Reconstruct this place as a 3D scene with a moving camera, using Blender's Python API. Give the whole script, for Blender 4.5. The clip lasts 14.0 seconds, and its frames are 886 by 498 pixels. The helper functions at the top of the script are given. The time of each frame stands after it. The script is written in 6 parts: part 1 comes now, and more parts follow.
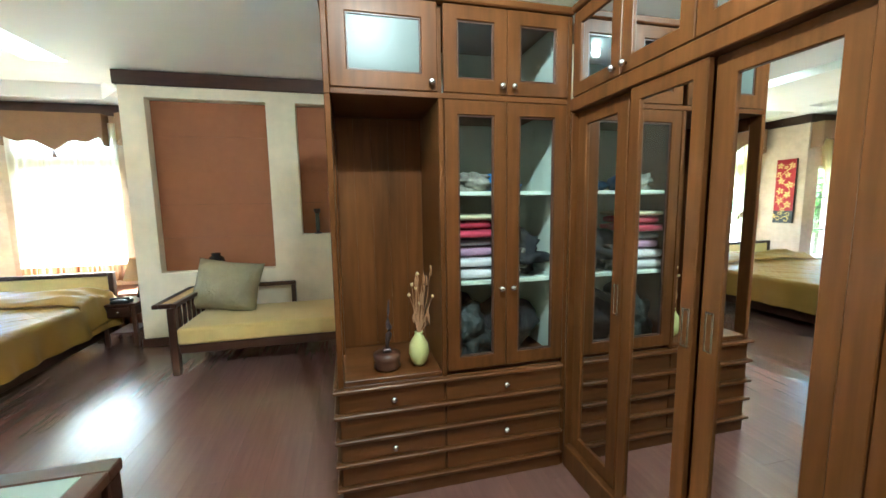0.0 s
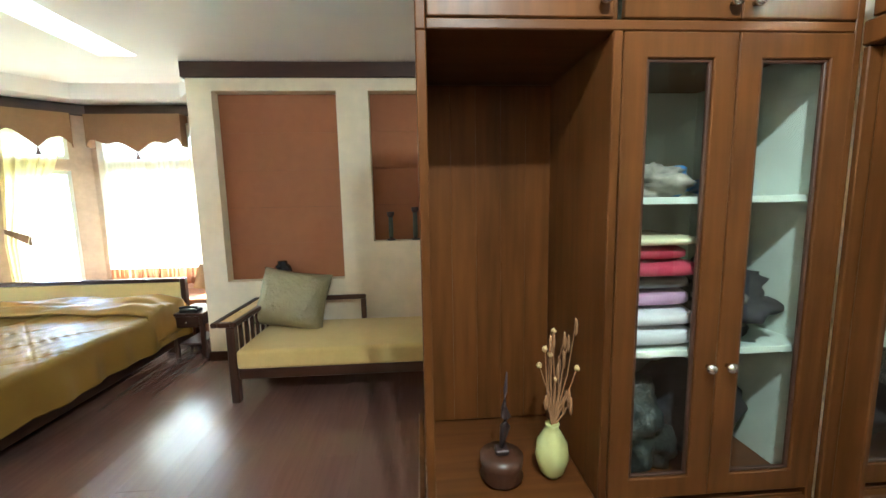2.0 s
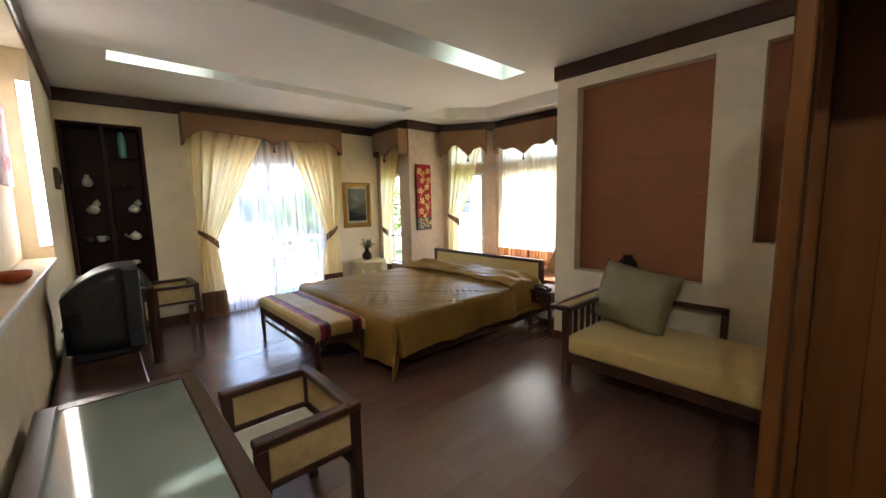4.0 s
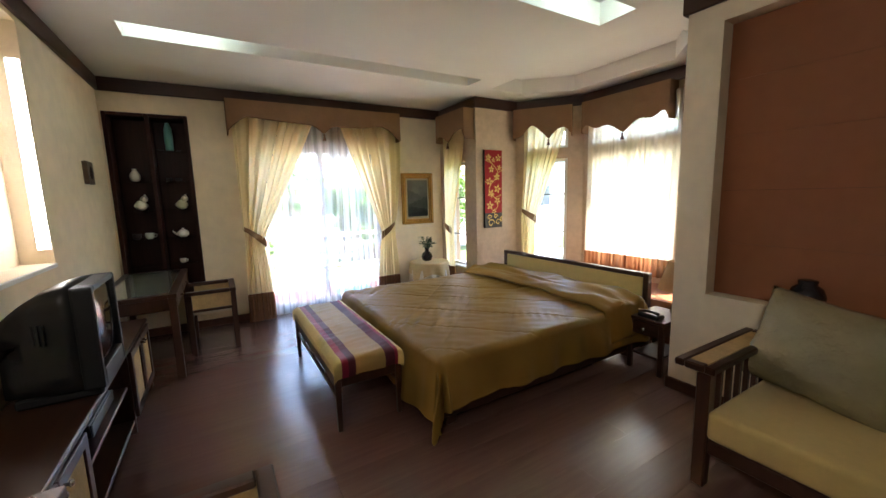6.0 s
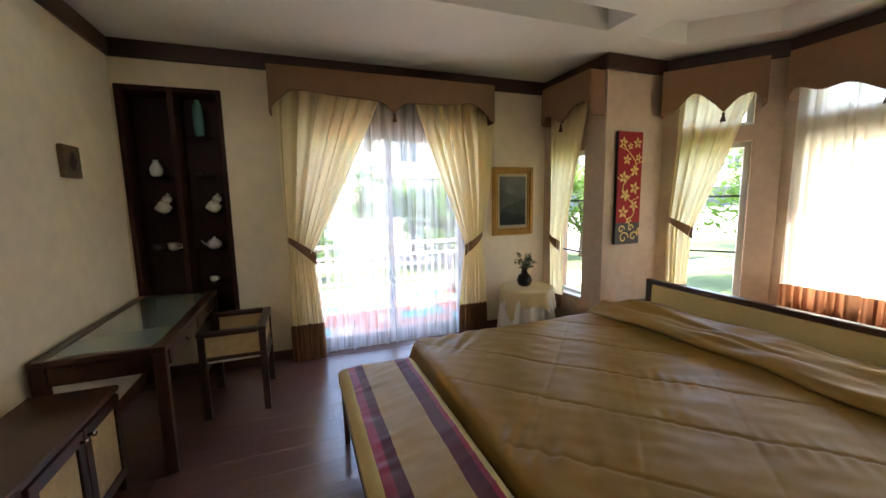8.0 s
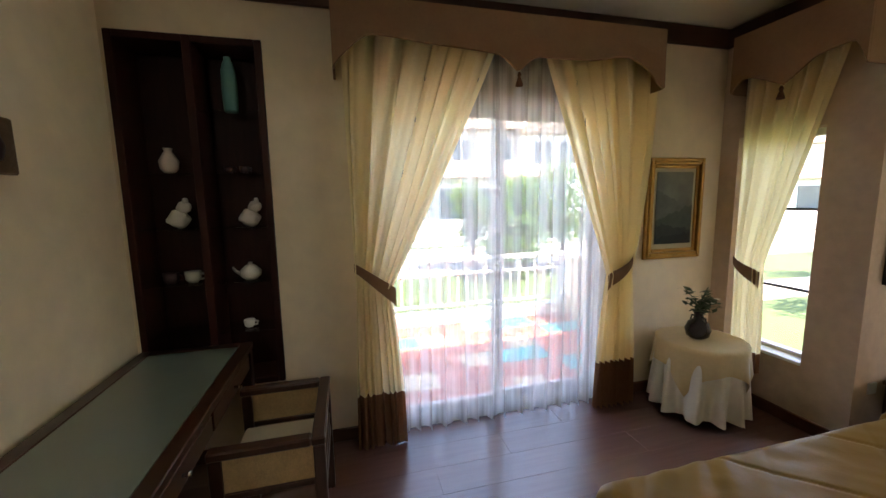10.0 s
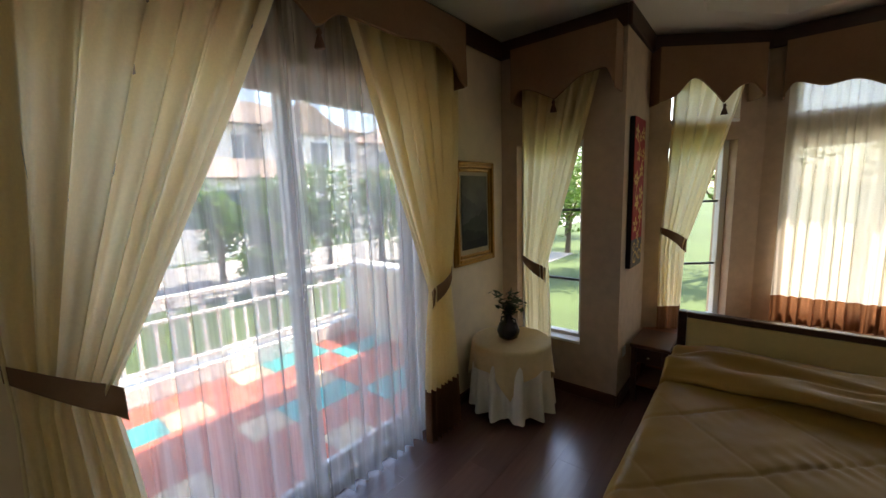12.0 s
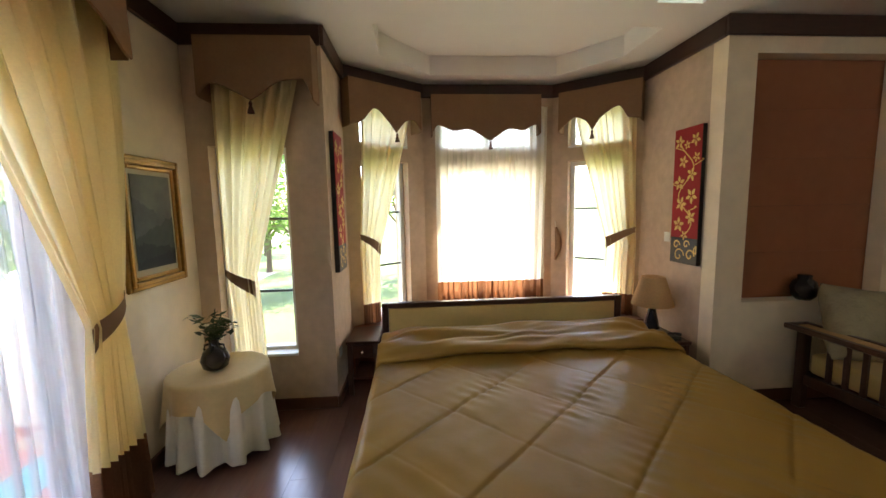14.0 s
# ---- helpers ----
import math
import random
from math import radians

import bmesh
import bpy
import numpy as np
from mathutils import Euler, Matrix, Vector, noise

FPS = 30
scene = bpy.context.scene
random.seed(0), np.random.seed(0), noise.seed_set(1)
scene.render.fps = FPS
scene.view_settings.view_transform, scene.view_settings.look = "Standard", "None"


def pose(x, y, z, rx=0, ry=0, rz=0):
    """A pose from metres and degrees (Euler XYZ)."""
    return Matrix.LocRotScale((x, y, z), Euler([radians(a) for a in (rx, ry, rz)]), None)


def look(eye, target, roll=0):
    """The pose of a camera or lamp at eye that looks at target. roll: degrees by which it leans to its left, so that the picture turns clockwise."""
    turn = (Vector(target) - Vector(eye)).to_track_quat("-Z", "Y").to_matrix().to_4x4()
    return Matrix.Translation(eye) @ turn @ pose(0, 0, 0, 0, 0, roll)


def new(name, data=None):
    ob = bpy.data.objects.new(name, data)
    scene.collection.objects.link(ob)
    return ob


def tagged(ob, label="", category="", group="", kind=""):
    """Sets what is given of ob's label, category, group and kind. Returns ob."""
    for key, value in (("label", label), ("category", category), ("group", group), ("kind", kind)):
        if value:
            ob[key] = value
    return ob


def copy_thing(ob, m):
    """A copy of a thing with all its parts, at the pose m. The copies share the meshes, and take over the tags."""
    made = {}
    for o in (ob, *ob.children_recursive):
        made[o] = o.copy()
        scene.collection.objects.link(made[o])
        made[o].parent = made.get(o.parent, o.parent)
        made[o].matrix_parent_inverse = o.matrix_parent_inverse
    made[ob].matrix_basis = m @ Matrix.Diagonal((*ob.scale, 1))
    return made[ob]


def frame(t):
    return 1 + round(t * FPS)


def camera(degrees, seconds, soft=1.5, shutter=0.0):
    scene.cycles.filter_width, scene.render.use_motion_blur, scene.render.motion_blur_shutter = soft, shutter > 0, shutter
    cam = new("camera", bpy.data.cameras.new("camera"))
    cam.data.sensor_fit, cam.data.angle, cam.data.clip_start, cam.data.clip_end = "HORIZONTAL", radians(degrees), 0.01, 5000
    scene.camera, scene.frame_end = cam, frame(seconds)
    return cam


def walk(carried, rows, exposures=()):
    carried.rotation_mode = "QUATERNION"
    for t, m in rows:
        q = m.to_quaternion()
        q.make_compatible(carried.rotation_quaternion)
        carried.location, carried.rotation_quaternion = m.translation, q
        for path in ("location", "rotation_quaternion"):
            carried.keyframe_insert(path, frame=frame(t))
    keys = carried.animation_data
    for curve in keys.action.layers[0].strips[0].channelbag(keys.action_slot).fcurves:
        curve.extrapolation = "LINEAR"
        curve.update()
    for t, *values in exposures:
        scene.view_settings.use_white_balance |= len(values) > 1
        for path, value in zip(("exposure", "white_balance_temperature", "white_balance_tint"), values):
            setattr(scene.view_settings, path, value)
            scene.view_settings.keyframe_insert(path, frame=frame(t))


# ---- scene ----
cam = camera(98.7, 14.0)
PATH = [
    (0, (0.297, 0.316, 1.394), (0.76, 2.247, 1.157), -0.9),
    (0.5, (0.327, 0.544, 1.416), (0.769, 2.48, 1.173), -1.0),
    (1, (0.341, 0.746, 1.424), (0.781, 2.682, 1.179), -1.0),
    (1.5, (0.272, 0.92, 1.425), (0.643, 2.87, 1.18), -0.9),
    (2, (0.206, 1.052, 1.448), (0.329, 3.032, 1.2), -1.1),
    (2.3, (0.192, 1.112, 1.439), (0.096, 3.095, 1.198), -0.9),
    (2.5, (0.205, 1.145, 1.437), (-0.107, 3.105, 1.192), -1.3),
    (3, (0.256, 1.21, 1.441), (-0.63, 2.987, 1.197), -1.3),
    (3.5, (0.302, 1.221, 1.427), (-0.952, 2.761, 1.187), -1.2),
    (4, (0.3, 1.223, 1.419), (-1.175, 2.552, 1.176), -1.2),
    (4.2, (0.277, 1.241, 1.423), (-1.252, 2.507, 1.177), -1.2),
    (6.3, (-0.504, 1.993, 1.442), (-2.227, 2.972, 1.17), -1.3),
    (6.5, (-0.633, 2.057, 1.446), (-2.367, 3.017, 1.18), -1.1),
    (7, (-0.949, 2.188, 1.459), (-2.705, 3.107, 1.194), -1.0),
    (7.5, (-1.316, 2.253, 1.459), (-3.105, 3.108, 1.194), -1.0),
    (8, (-1.71, 2.23, 1.445), (-3.566, 2.929, 1.184), -1.1),
    (8.5, (-2.086, 2.175, 1.435), (-3.983, 2.753, 1.18), -1.1),
    (9, (-2.48, 2.115, 1.434), (-4.403, 2.604, 1.18), -1.0),
    (9.2, (-2.619, 2.087, 1.443), (-4.548, 2.547, 1.184), -0.9),
    (11.3, (-3.621, 2.085, 1.577), (-5.336, 3.072, 1.286), -2.1),
    (11.4, (-3.662, 2.092, 1.578), (-5.309, 3.186, 1.281), -2.1),
    (11.5, (-3.691, 2.103, 1.576), (-5.267, 3.3, 1.285), -2.3),
    (12, (-3.781, 2.139, 1.547), (-5.043, 3.664, 1.263), -1.9),
    (12.5, (-3.831, 2.162, 1.518), (-4.788, 3.898, 1.255), -1.4),
    (13, (-3.867, 2.178, 1.502), (-4.477, 4.067, 1.256), -1.2),
    (13.4, (-3.878, 2.155, 1.499), (-4.179, 4.117, 1.252), -1.0),
    (13.5, (-3.879, 2.153, 1.497), (-4.101, 4.126, 1.253), -1.0),
    (14, (-3.858, 2.121, 1.464), (-3.723, 4.104, 1.243), -1.1),
]
EXPOSURES = [(0.0, 6.3, 5500, 1), (1.5, 6.25, 5600, 3), (2.5, 5.75, 6300, 11), (3.0, 5.05, 6800, 16), (4.0, 4.6, 6900, 20), (6.5, 4.45, 6900, 21), (9.0, 3.85, 7200, 23), (11.5, 3.3, 7400, 22), (12.5, 2.4, 7300, 20), (13.4, 2.95, 7400, 24), (14.0, 4.1, 7400, 22)]
walk(cam, [(t, look(eye, target, roll)) for t, eye, target, roll in PATH], EXPOSURES)

# ---- world, sun, window light ----
SUN_DIR = Vector((0.30, 0.55, 1.20)).normalized()
world = bpy.data.worlds.new("world")
scene.world = world
world.use_nodes = True
wn = world.node_tree.nodes
sky = wn.new("ShaderNodeTexSky")
sky.sky_type, sky.sun_disc = "NISHITA", False
sky.sun_elevation = math.asin(SUN_DIR.z)
sky.sun_rotation = math.atan2(SUN_DIR.x, SUN_DIR.y)
wn["Background"].inputs[1].default_value = 0.118
world.node_tree.links.new(sky.outputs[0], wn["Background"].inputs[0])
sun = new("sun", bpy.data.lights.new("sun", "SUN"))
sun.data.energy, sun.data.angle, sun.data.color = 2.05, radians(0.5), (1.0, 0.95, 0.87)
sun.matrix_world = look(SUN_DIR * 30, (0, 0, 0))


def window_lamp(name, eye, target, w, h, watts):
    """Sky light through a window's opening."""
    lamp_data = bpy.data.lights.new(name, "AREA")
    lamp_data.shape, lamp_data.size, lamp_data.size_y, lamp_data.energy, lamp_data.color = "RECTANGLE", w, h, watts, (0.95, 0.98, 1.0)
    new(name, lamp_data).matrix_world = look(eye, target)


passage_lamp = new("passage_ceiling_lamp", bpy.data.lights.new("passage_ceiling_lamp", "POINT"))
passage_lamp.data.energy, passage_lamp.data.color, passage_lamp.data.shadow_soft_size = 1.55, (0.90, 1.0, 0.93), 0.03
passage_lamp.matrix_world = pose(0.46, 0.93, 2.555)
window_lamp("bay_window_light", (-3.10, 6.14, 1.22), (-3.10, 5.0, 1.21), 0.94, 1.24, 0.66)


# ---- materials ----
def mat(name, col, rough=0.6, metal=0.0, var=0.12, scale=6.0, bump=0.0, bscale=60.0, stretch=(1, 1, 1), sheen=0.0, spec=0.5, coat=0.0, rand=0.0, big=True):
    m = bpy.data.materials.new(name)
    m.use_nodes = True
    nt = m.node_tree
    b = nt.nodes["Principled BSDF"]
    L = nt.links.new
    b.inputs["Roughness"].default_value = rough
    b.inputs["Metallic"].default_value = metal
    b.inputs["Specular IOR Level"].default_value = spec
    b.inputs["Sheen Weight"].default_value = sheen
    b.inputs["Coat Weight"].default_value = coat
    tc = nt.nodes.new("ShaderNodeTexCoord")
    mp = nt.nodes.new("ShaderNodeMapping")
    mp.inputs["Scale"].default_value = stretch
    L(tc.outputs["Object"], mp.inputs[0])
    n1 = nt.nodes.new("ShaderNodeTexNoise")
    n1.inputs["Scale"].default_value, n1.inputs["Detail"].default_value = scale, 6
    L(mp.outputs[0], n1.inputs["Vector"])
    n2 = nt.nodes.new("ShaderNodeTexNoise")
    n2.inputs["Scale"].default_value, n2.inputs["Detail"].default_value = scale * 0.18, 2
    L(mp.outputs[0], n2.inputs["Vector"])
    add = nt.nodes.new("ShaderNodeMath")
    add.operation = "ADD"
    L(n1.outputs[0], add.inputs[0])
    L(n2.outputs[0], add.inputs[1])
    r = nt.nodes.new("ShaderNodeMapRange")
    r.inputs[1].default_value, r.inputs[2].default_value = 0.6, 1.4
    r.inputs[3].default_value, r.inputs[4].default_value = 1 - var, 1 + var
    L(add.outputs[0], r.inputs[0])
    val = r.outputs[0]
    if rand:
        oi = nt.nodes.new("ShaderNodeObjectInfo")
        rr = nt.nodes.new("ShaderNodeMapRange")
        rr.inputs[3].default_value, rr.inputs[4].default_value = 1 - rand, 1 + rand
        L(oi.outputs["Random"], rr.inputs[0])
        mu = nt.nodes.new("ShaderNodeMath")
        mu.operation = "MULTIPLY"
        L(val, mu.inputs[0])
        L(rr.outputs[0], mu.inputs[1])
        val = mu.outputs[0]
    mix = nt.nodes.new("ShaderNodeVectorMath")
    mix.operation = "SCALE"
    mix.inputs[0].default_value = col
    L(val, mix.inputs["Scale"])
    L(mix.outputs[0], b.inputs["Base Color"])
    if bump:
        n3 = nt.nodes.new("ShaderNodeTexNoise")
        n3.inputs["Scale"].default_value, n3.inputs["Detail"].default_value = bscale, 4
        L(mp.outputs[0], n3.inputs["Vector"])
        bp = nt.nodes.new("ShaderNodeBump")
        bp.inputs["Strength"].default_value, bp.inputs["Distance"].default_value = bump, 0.01
        L(n3.outputs[0], bp.inputs["Height"])
        L(bp.outputs[0], b.inputs["Normal"])
        if coat:
            L(bp.outputs[0], b.inputs["Coat Normal"])
    return m


def cloth(name, col, through_share=0.4, clear=0.0, var=0.08, rough=0.9, gather=0.0):
    """Woven cloth that lets part of the light through."""
    m = bpy.data.materials.new(name)
    m.use_nodes = True
    nt = m.node_tree
    L = nt.links.new
    out = nt.nodes["Material Output"]
    b = nt.nodes["Principled BSDF"]
    tc = nt.nodes.new("ShaderNodeTexCoord")
    n1 = nt.nodes.new("ShaderNodeTexNoise")
    n1.inputs["Scale"].default_value, n1.inputs["Detail"].default_value = 90, 3
    L(tc.outputs["Object"], n1.inputs["Vector"])
    r = nt.nodes.new("ShaderNodeMapRange")
    r.inputs[1].default_value, r.inputs[2].default_value = 0.3, 0.7
    r.inputs[3].default_value, r.inputs[4].default_value = 1 - var, 1 + var
    L(n1.outputs[0], r.inputs[0])
    s = nt.nodes.new("ShaderNodeVectorMath")
    s.operation = "SCALE"
    s.inputs[0].default_value = col
    L(r.outputs[0], s.inputs["Scale"])
    L(s.outputs[0], b.inputs["Base Color"])
    b.inputs["Roughness"].default_value = rough
    t = nt.nodes.new("ShaderNodeBsdfTranslucent")
    L(s.outputs[0], t.inputs[0])
    mx = nt.nodes.new("ShaderNodeMixShader")
    mx.inputs[0].default_value = through_share
    L(b.outputs[0], mx.inputs[1])
    L(t.outputs[0], mx.inputs[2])
    last = mx
    if clear:
        tr = nt.nodes.new("ShaderNodeBsdfTransparent")
        m2 = nt.nodes.new("ShaderNodeMixShader")
        m2.inputs[0].default_value = clear
        if gather:
            mp = nt.nodes.new("ShaderNodeMapping")
            mp.inputs["Scale"].default_value = (1, 1, 0.03)
            L(tc.outputs["Object"], mp.inputs[0])
            n2 = nt.nodes.new("ShaderNodeTexNoise")
            n2.inputs["Scale"].default_value, n2.inputs["Detail"].default_value = gather, 3
            L(mp.outputs[0], n2.inputs["Vector"])
            r2 = nt.nodes.new("ShaderNodeMapRange")
            r2.inputs[1].default_value, r2.inputs[2].default_value = 0.40, 0.62
            r2.inputs[3].default_value, r2.inputs[4].default_value = clear - 0.24, clear + 0.16
            L(n2.outputs[0], r2.inputs[0])
            L(r2.outputs[0], m2.inputs[0])
        L(mx.outputs[0], m2.inputs[1])
        L(tr.outputs[0], m2.inputs[2])
        last = m2
    L(last.outputs[0], out.inputs[0])
    return m


def glassy(name, tint=(0.95, 0.98, 0.97), rough=0.0):
    m = bpy.data.materials.new(name)
    m.use_nodes = True
    nt = m.node_tree
    L = nt.links.new
    g = nt.nodes.new("ShaderNodeBsdfGlossy")
    g.inputs["Roughness"].default_value = rough + 0.01
    t = nt.nodes.new("ShaderNodeBsdfTransparent")
    t.inputs[0].default_value = (*tint, 1)
    f = nt.nodes.new("ShaderNodeLayerWeight")
    f.inputs[0].default_value = 0.5
    pw = nt.nodes.new("ShaderNodeMath")
    pw.operation, pw.inputs[1].default_value = "POWER", 4.0
    L(f.outputs["Facing"], pw.inputs[0])
    sc = nt.nodes.new("ShaderNodeMath")
    sc.operation, sc.inputs[1].default_value, sc.inputs[2].default_value = "MULTIPLY_ADD", 0.55, 0.035
    L(pw.outputs[0], sc.inputs[0])
    mx = nt.nodes.new("ShaderNodeMixShader")
    L(sc.outputs[0], mx.inputs[0])
    L(t.outputs[0], mx.inputs[1])
    L(g.outputs[0], mx.inputs[2])
    L(mx.outputs[0], nt.nodes["Material Output"].inputs[0])
    return m


def glow(name, col, strength):
    m = bpy.data.materials.new(name)
    m.use_nodes = True
    b = m.node_tree.nodes["Principled BSDF"]
    b.inputs["Base Color"].default_value = (*col, 1)
    b.inputs["Emission Color"].default_value = (*col, 1)
    b.inputs["Emission Strength"].default_value = strength
    return m


GRAIN_Z, GRAIN_X, GRAIN_Y = (14, 14, 1), (1, 14, 14), (14, 1, 14)
M_WALL = mat("cream_wall_paint", (0.84, 0.71, 0.53), 0.85, var=0.10, scale=9, bump=0.12, bscale=45)
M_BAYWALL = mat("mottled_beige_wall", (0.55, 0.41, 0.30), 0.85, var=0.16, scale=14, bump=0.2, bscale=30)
M_CEIL = mat("white_ceiling_paint", (0.87, 0.85, 0.81), 0.9, var=0.03, scale=3, bump=0.04)
M_TRIM = mat("dark_trim_wood", (0.055, 0.020, 0.011), 0.4, var=0.25, scale=4, stretch=(2, 2, 14))
M_DARK = mat("dark_furniture_wood", (0.060, 0.022, 0.012), 0.32, var=0.3, scale=3, stretch=GRAIN_Z, bump=0.03)
M_DARKX = mat("dark_furniture_wood_long", (0.060, 0.022, 0.012), 0.3, var=0.3, scale=3, stretch=GRAIN_X, bump=0.03)
M_WARD = mat("brown_wardrobe_wood", (0.098, 0.034, 0.0090), 0.36, var=0.38, scale=3, stretch=GRAIN_Z, bump=0.03, spec=0.13)
M_WARDX = mat("brown_wardrobe_wood_long", (0.094, 0.032, 0.0086), 0.36, var=0.38, scale=3, stretch=GRAIN_X, bump=0.03, spec=0.18)
M_FLOOR = mat("red_brown_floorboard", (0.170, 0.082, 0.066), 0.245, var=0.18, scale=2.5, stretch=(14, 1, 1), bump=0.02, spec=1.0, rand=0.06)
M_FLOOR.node_tree.nodes["Principled BSDF"].inputs["IOR"].default_value = 1.65
M_SUBFLOOR = mat("floor_joint", (0.04, 0.018, 0.014), 0.6)
M_NICHE = mat("terracotta_panel", (0.34, 0.125, 0.052), 0.75, var=0.08, scale=12, bump=0.05)
M_YELLOW = mat("yellow_upholstery", (0.66, 0.47, 0.17), 0.85, var=0.06, scale=30, bump=0.15, bscale=180, sheen=0.2)
M_GOLDCLOTH = mat("olive_gold_satin", (0.305, 0.168, 0.034), 0.46, var=0.10, scale=4, bump=0.10, bscale=25, spec=0.28)
M_RUNNER = mat("tan_silk", (0.43, 0.265, 0.080), 0.55, var=0.10, scale=20, bump=0.12, bscale=120, sheen=0.2)
M_MAROON = mat("maroon_silk", (0.30, 0.012, 0.040), 0.5, var=0.12, scale=20)
M_PURPLE = mat("dark_purple_silk", (0.095, 0.012, 0.024), 0.6, var=0.12, scale=20)
M_RATTAN = mat("cane_weave", (0.55, 0.37, 0.17), 0.7, var=0.18, scale=90, bump=0.4, bscale=220)
M_VAL = mat("brown_valance_cloth", (0.26, 0.145, 0.075), 0.9, var=0.08, scale=50, bump=0.12, bscale=200)
M_TASSEL = mat("dark_tassel_cord", (0.13, 0.055, 0.03), 0.8, var=0.25, scale=60, bump=0.3, bscale=200)
M_CURT = cloth("cream_curtain", (0.95, 0.845, 0.58), 0.76, var=0.03)
M_HEM = cloth("brown_curtain_hem", (0.27, 0.12, 0.055), 0.35)
M_SHEER = cloth("white_sheer", (0.72, 0.72, 0.75), 0.50, clear=0.52, var=0.02, gather=13)
M_VOILE = cloth("white_voile", (0.86, 0.82, 0.70), 0.45, clear=0.10, var=0.03)
M_WHITE = mat("white_gloss_paint", (0.80, 0.80, 0.78), 0.35, var=0.03)
M_CHROME = mat("brushed_steel", (0.72, 0.70, 0.66), 0.25, 1.0, var=0.05)
M_MIRROR = mat("mirror_silver", (0.86, 0.88, 0.87), 0.015, 1.0, var=0.0)
M_GLASS = glassy("clear_glass")
M_FROST = mat("frosted_glass", (0.10, 0.12, 0.11), 0.34, var=0.04, spec=0.22)
M_DESKGLASS = mat("green_desk_glass", (0.20, 0.25, 0.22), 0.06, var=0.04, spec=0.8, coat=0.6)
M_BLACK = mat("black_plastic", (0.022, 0.022, 0.024), 0.4, var=0.1, scale=30)
M_SCREEN = mat("dark_screen_glass", (0.012, 0.013, 0.014), 0.08, var=0.02)
M_GREYTOP = mat("grey_plastic", (0.10, 0.11, 0.12), 0.4)
M_GOLD = mat("gilt_frame", (0.36, 0.185, 0.040), 0.4, 0.7, var=0.3, scale=30, bump=0.3, bscale=80)
M_GOLDPAINT = mat("gold_paint", (0.72, 0.47, 0.13), 0.55, 0.1, var=0.2, scale=25)
M_RED = mat("red_lacquer_canvas", (0.34, 0.018, 0.022), 0.65, var=0.15, scale=8, spec=0.2)
M_NIGHT = mat("black_canvas", (0.018, 0.016, 0.018), 0.5, var=0.2)
M_MOUNT = mat("cream_mount", (0.48, 0.41, 0.28), 0.8)
M_PAINTING = mat("dim_landscape_paint", (0.17, 0.165, 0.13), 0.8, var=0.6, scale=5, spec=0.15)
M_CREAMCLOTH = mat("cream_tablecloth", (0.80, 0.75, 0.62), 0.9, var=0.05, scale=40, bump=0.1, bscale=160)
M_GOLDLINEN = mat("gold_linen", (0.66, 0.50, 0.25), 0.8, var=0.07, scale=40, bump=0.1, bscale=160, sheen=0.2)
M_POT = mat("dark_glazed_pot", (0.020, 0.014, 0.016), 0.2, var=0.3, scale=10)
M_CELADON = mat("pale_green_glaze", (0.52, 0.52, 0.22), 0.22, var=0.06, coat=0.4)
M_DRIED = mat("dried_stalks", (0.34, 0.17, 0.08), 0.9, var=0.3, scale=20)
M_DRYBLOOM = mat("dried_blooms", (0.58, 0.40, 0.20), 0.9, var=0.3, scale=30)
M_PETAL = mat("white_petals", (0.80, 0.74, 0.62), 0.8, var=0.1)
M_LEAF = mat("green_leaf", (0.060, 0.095, 0.045), 0.6, var=0.3, scale=20)
M_CERAMIC = mat("white_ceramic", (0.72, 0.68, 0.62), 0.3, var=0.06)
M_TEAL = mat("teal_ceramic", (0.10, 0.28, 0.28), 0.35, var=0.1)
M_BRONZE = mat("dark_bronze", (0.07, 0.045, 0.045), 0.4, 0.6, var=0.3)
M_PLASTIC = mat("clear_wrapped_olive", (0.285, 0.240, 0.130), 0.5, var=0.2, scale=8, bump=1.0, bscale=38, coat=1.0)
M_SHADE = cloth("tan_lampshade", (0.55, 0.36, 0.18), 0.45)
M_BOWL = mat("orange_glaze", (0.55, 0.11, 0.04), 0.3)
M_CARD = mat("white_shelf_laminate", (0.62, 0.68, 0.61), 0.5, var=0.03)
M_CLOTHES = [mat("pink_cloth", (0.42, 0.035, 0.075), 0.9), mat("pale_cloth", (0.62, 0.60, 0.62), 0.9, var=0.2), mat("lilac_cloth", (0.46, 0.27, 0.40), 0.9, var=0.2),
             mat("cream_cloth", (0.62, 0.58, 0.38), 0.9), mat("black_cloth", (0.022, 0.022, 0.026), 0.85, var=0.3), mat("blue_cloth", (0.025, 0.16, 0.42), 0.8),
             mat("patterned_cloth", (0.22, 0.20, 0.17), 0.9, var=0.9, scale=40), mat("grey_cloth", (0.20, 0.19, 0.21), 0.9)]
M_BAGPLASTIC = mat("crinkled_clear_bag", (0.030, 0.038, 0.036), 0.4, var=0.5, scale=14, bump=1.0, bscale=45, coat=0.7)
M_LAMPGLASS = glow("cool_tube_light", (0.70, 1.0, 0.95), 0.7)
M_BULB = glow("white_bulb_glow", (0.90, 1.0, 0.96), 0.4)
# emission in place of the daylight from the recess jamb's slit
M_SLIT = glow("daylight_slit_glow", (0.95, 1.0, 0.97), 1.2)
M_GRASS = mat("lawn", (0.075, 0.12, 0.036), 0.9, var=0.35, scale=1.2, bump=0.5, bscale=40)
M_ROAD = mat("concrete_road", (0.34, 0.32, 0.29), 0.9, var=0.12, scale=2)
M_RENDERWALL = mat("white_house_wall", (0.72, 0.70, 0.66), 0.85, var=0.06, scale=1.5)
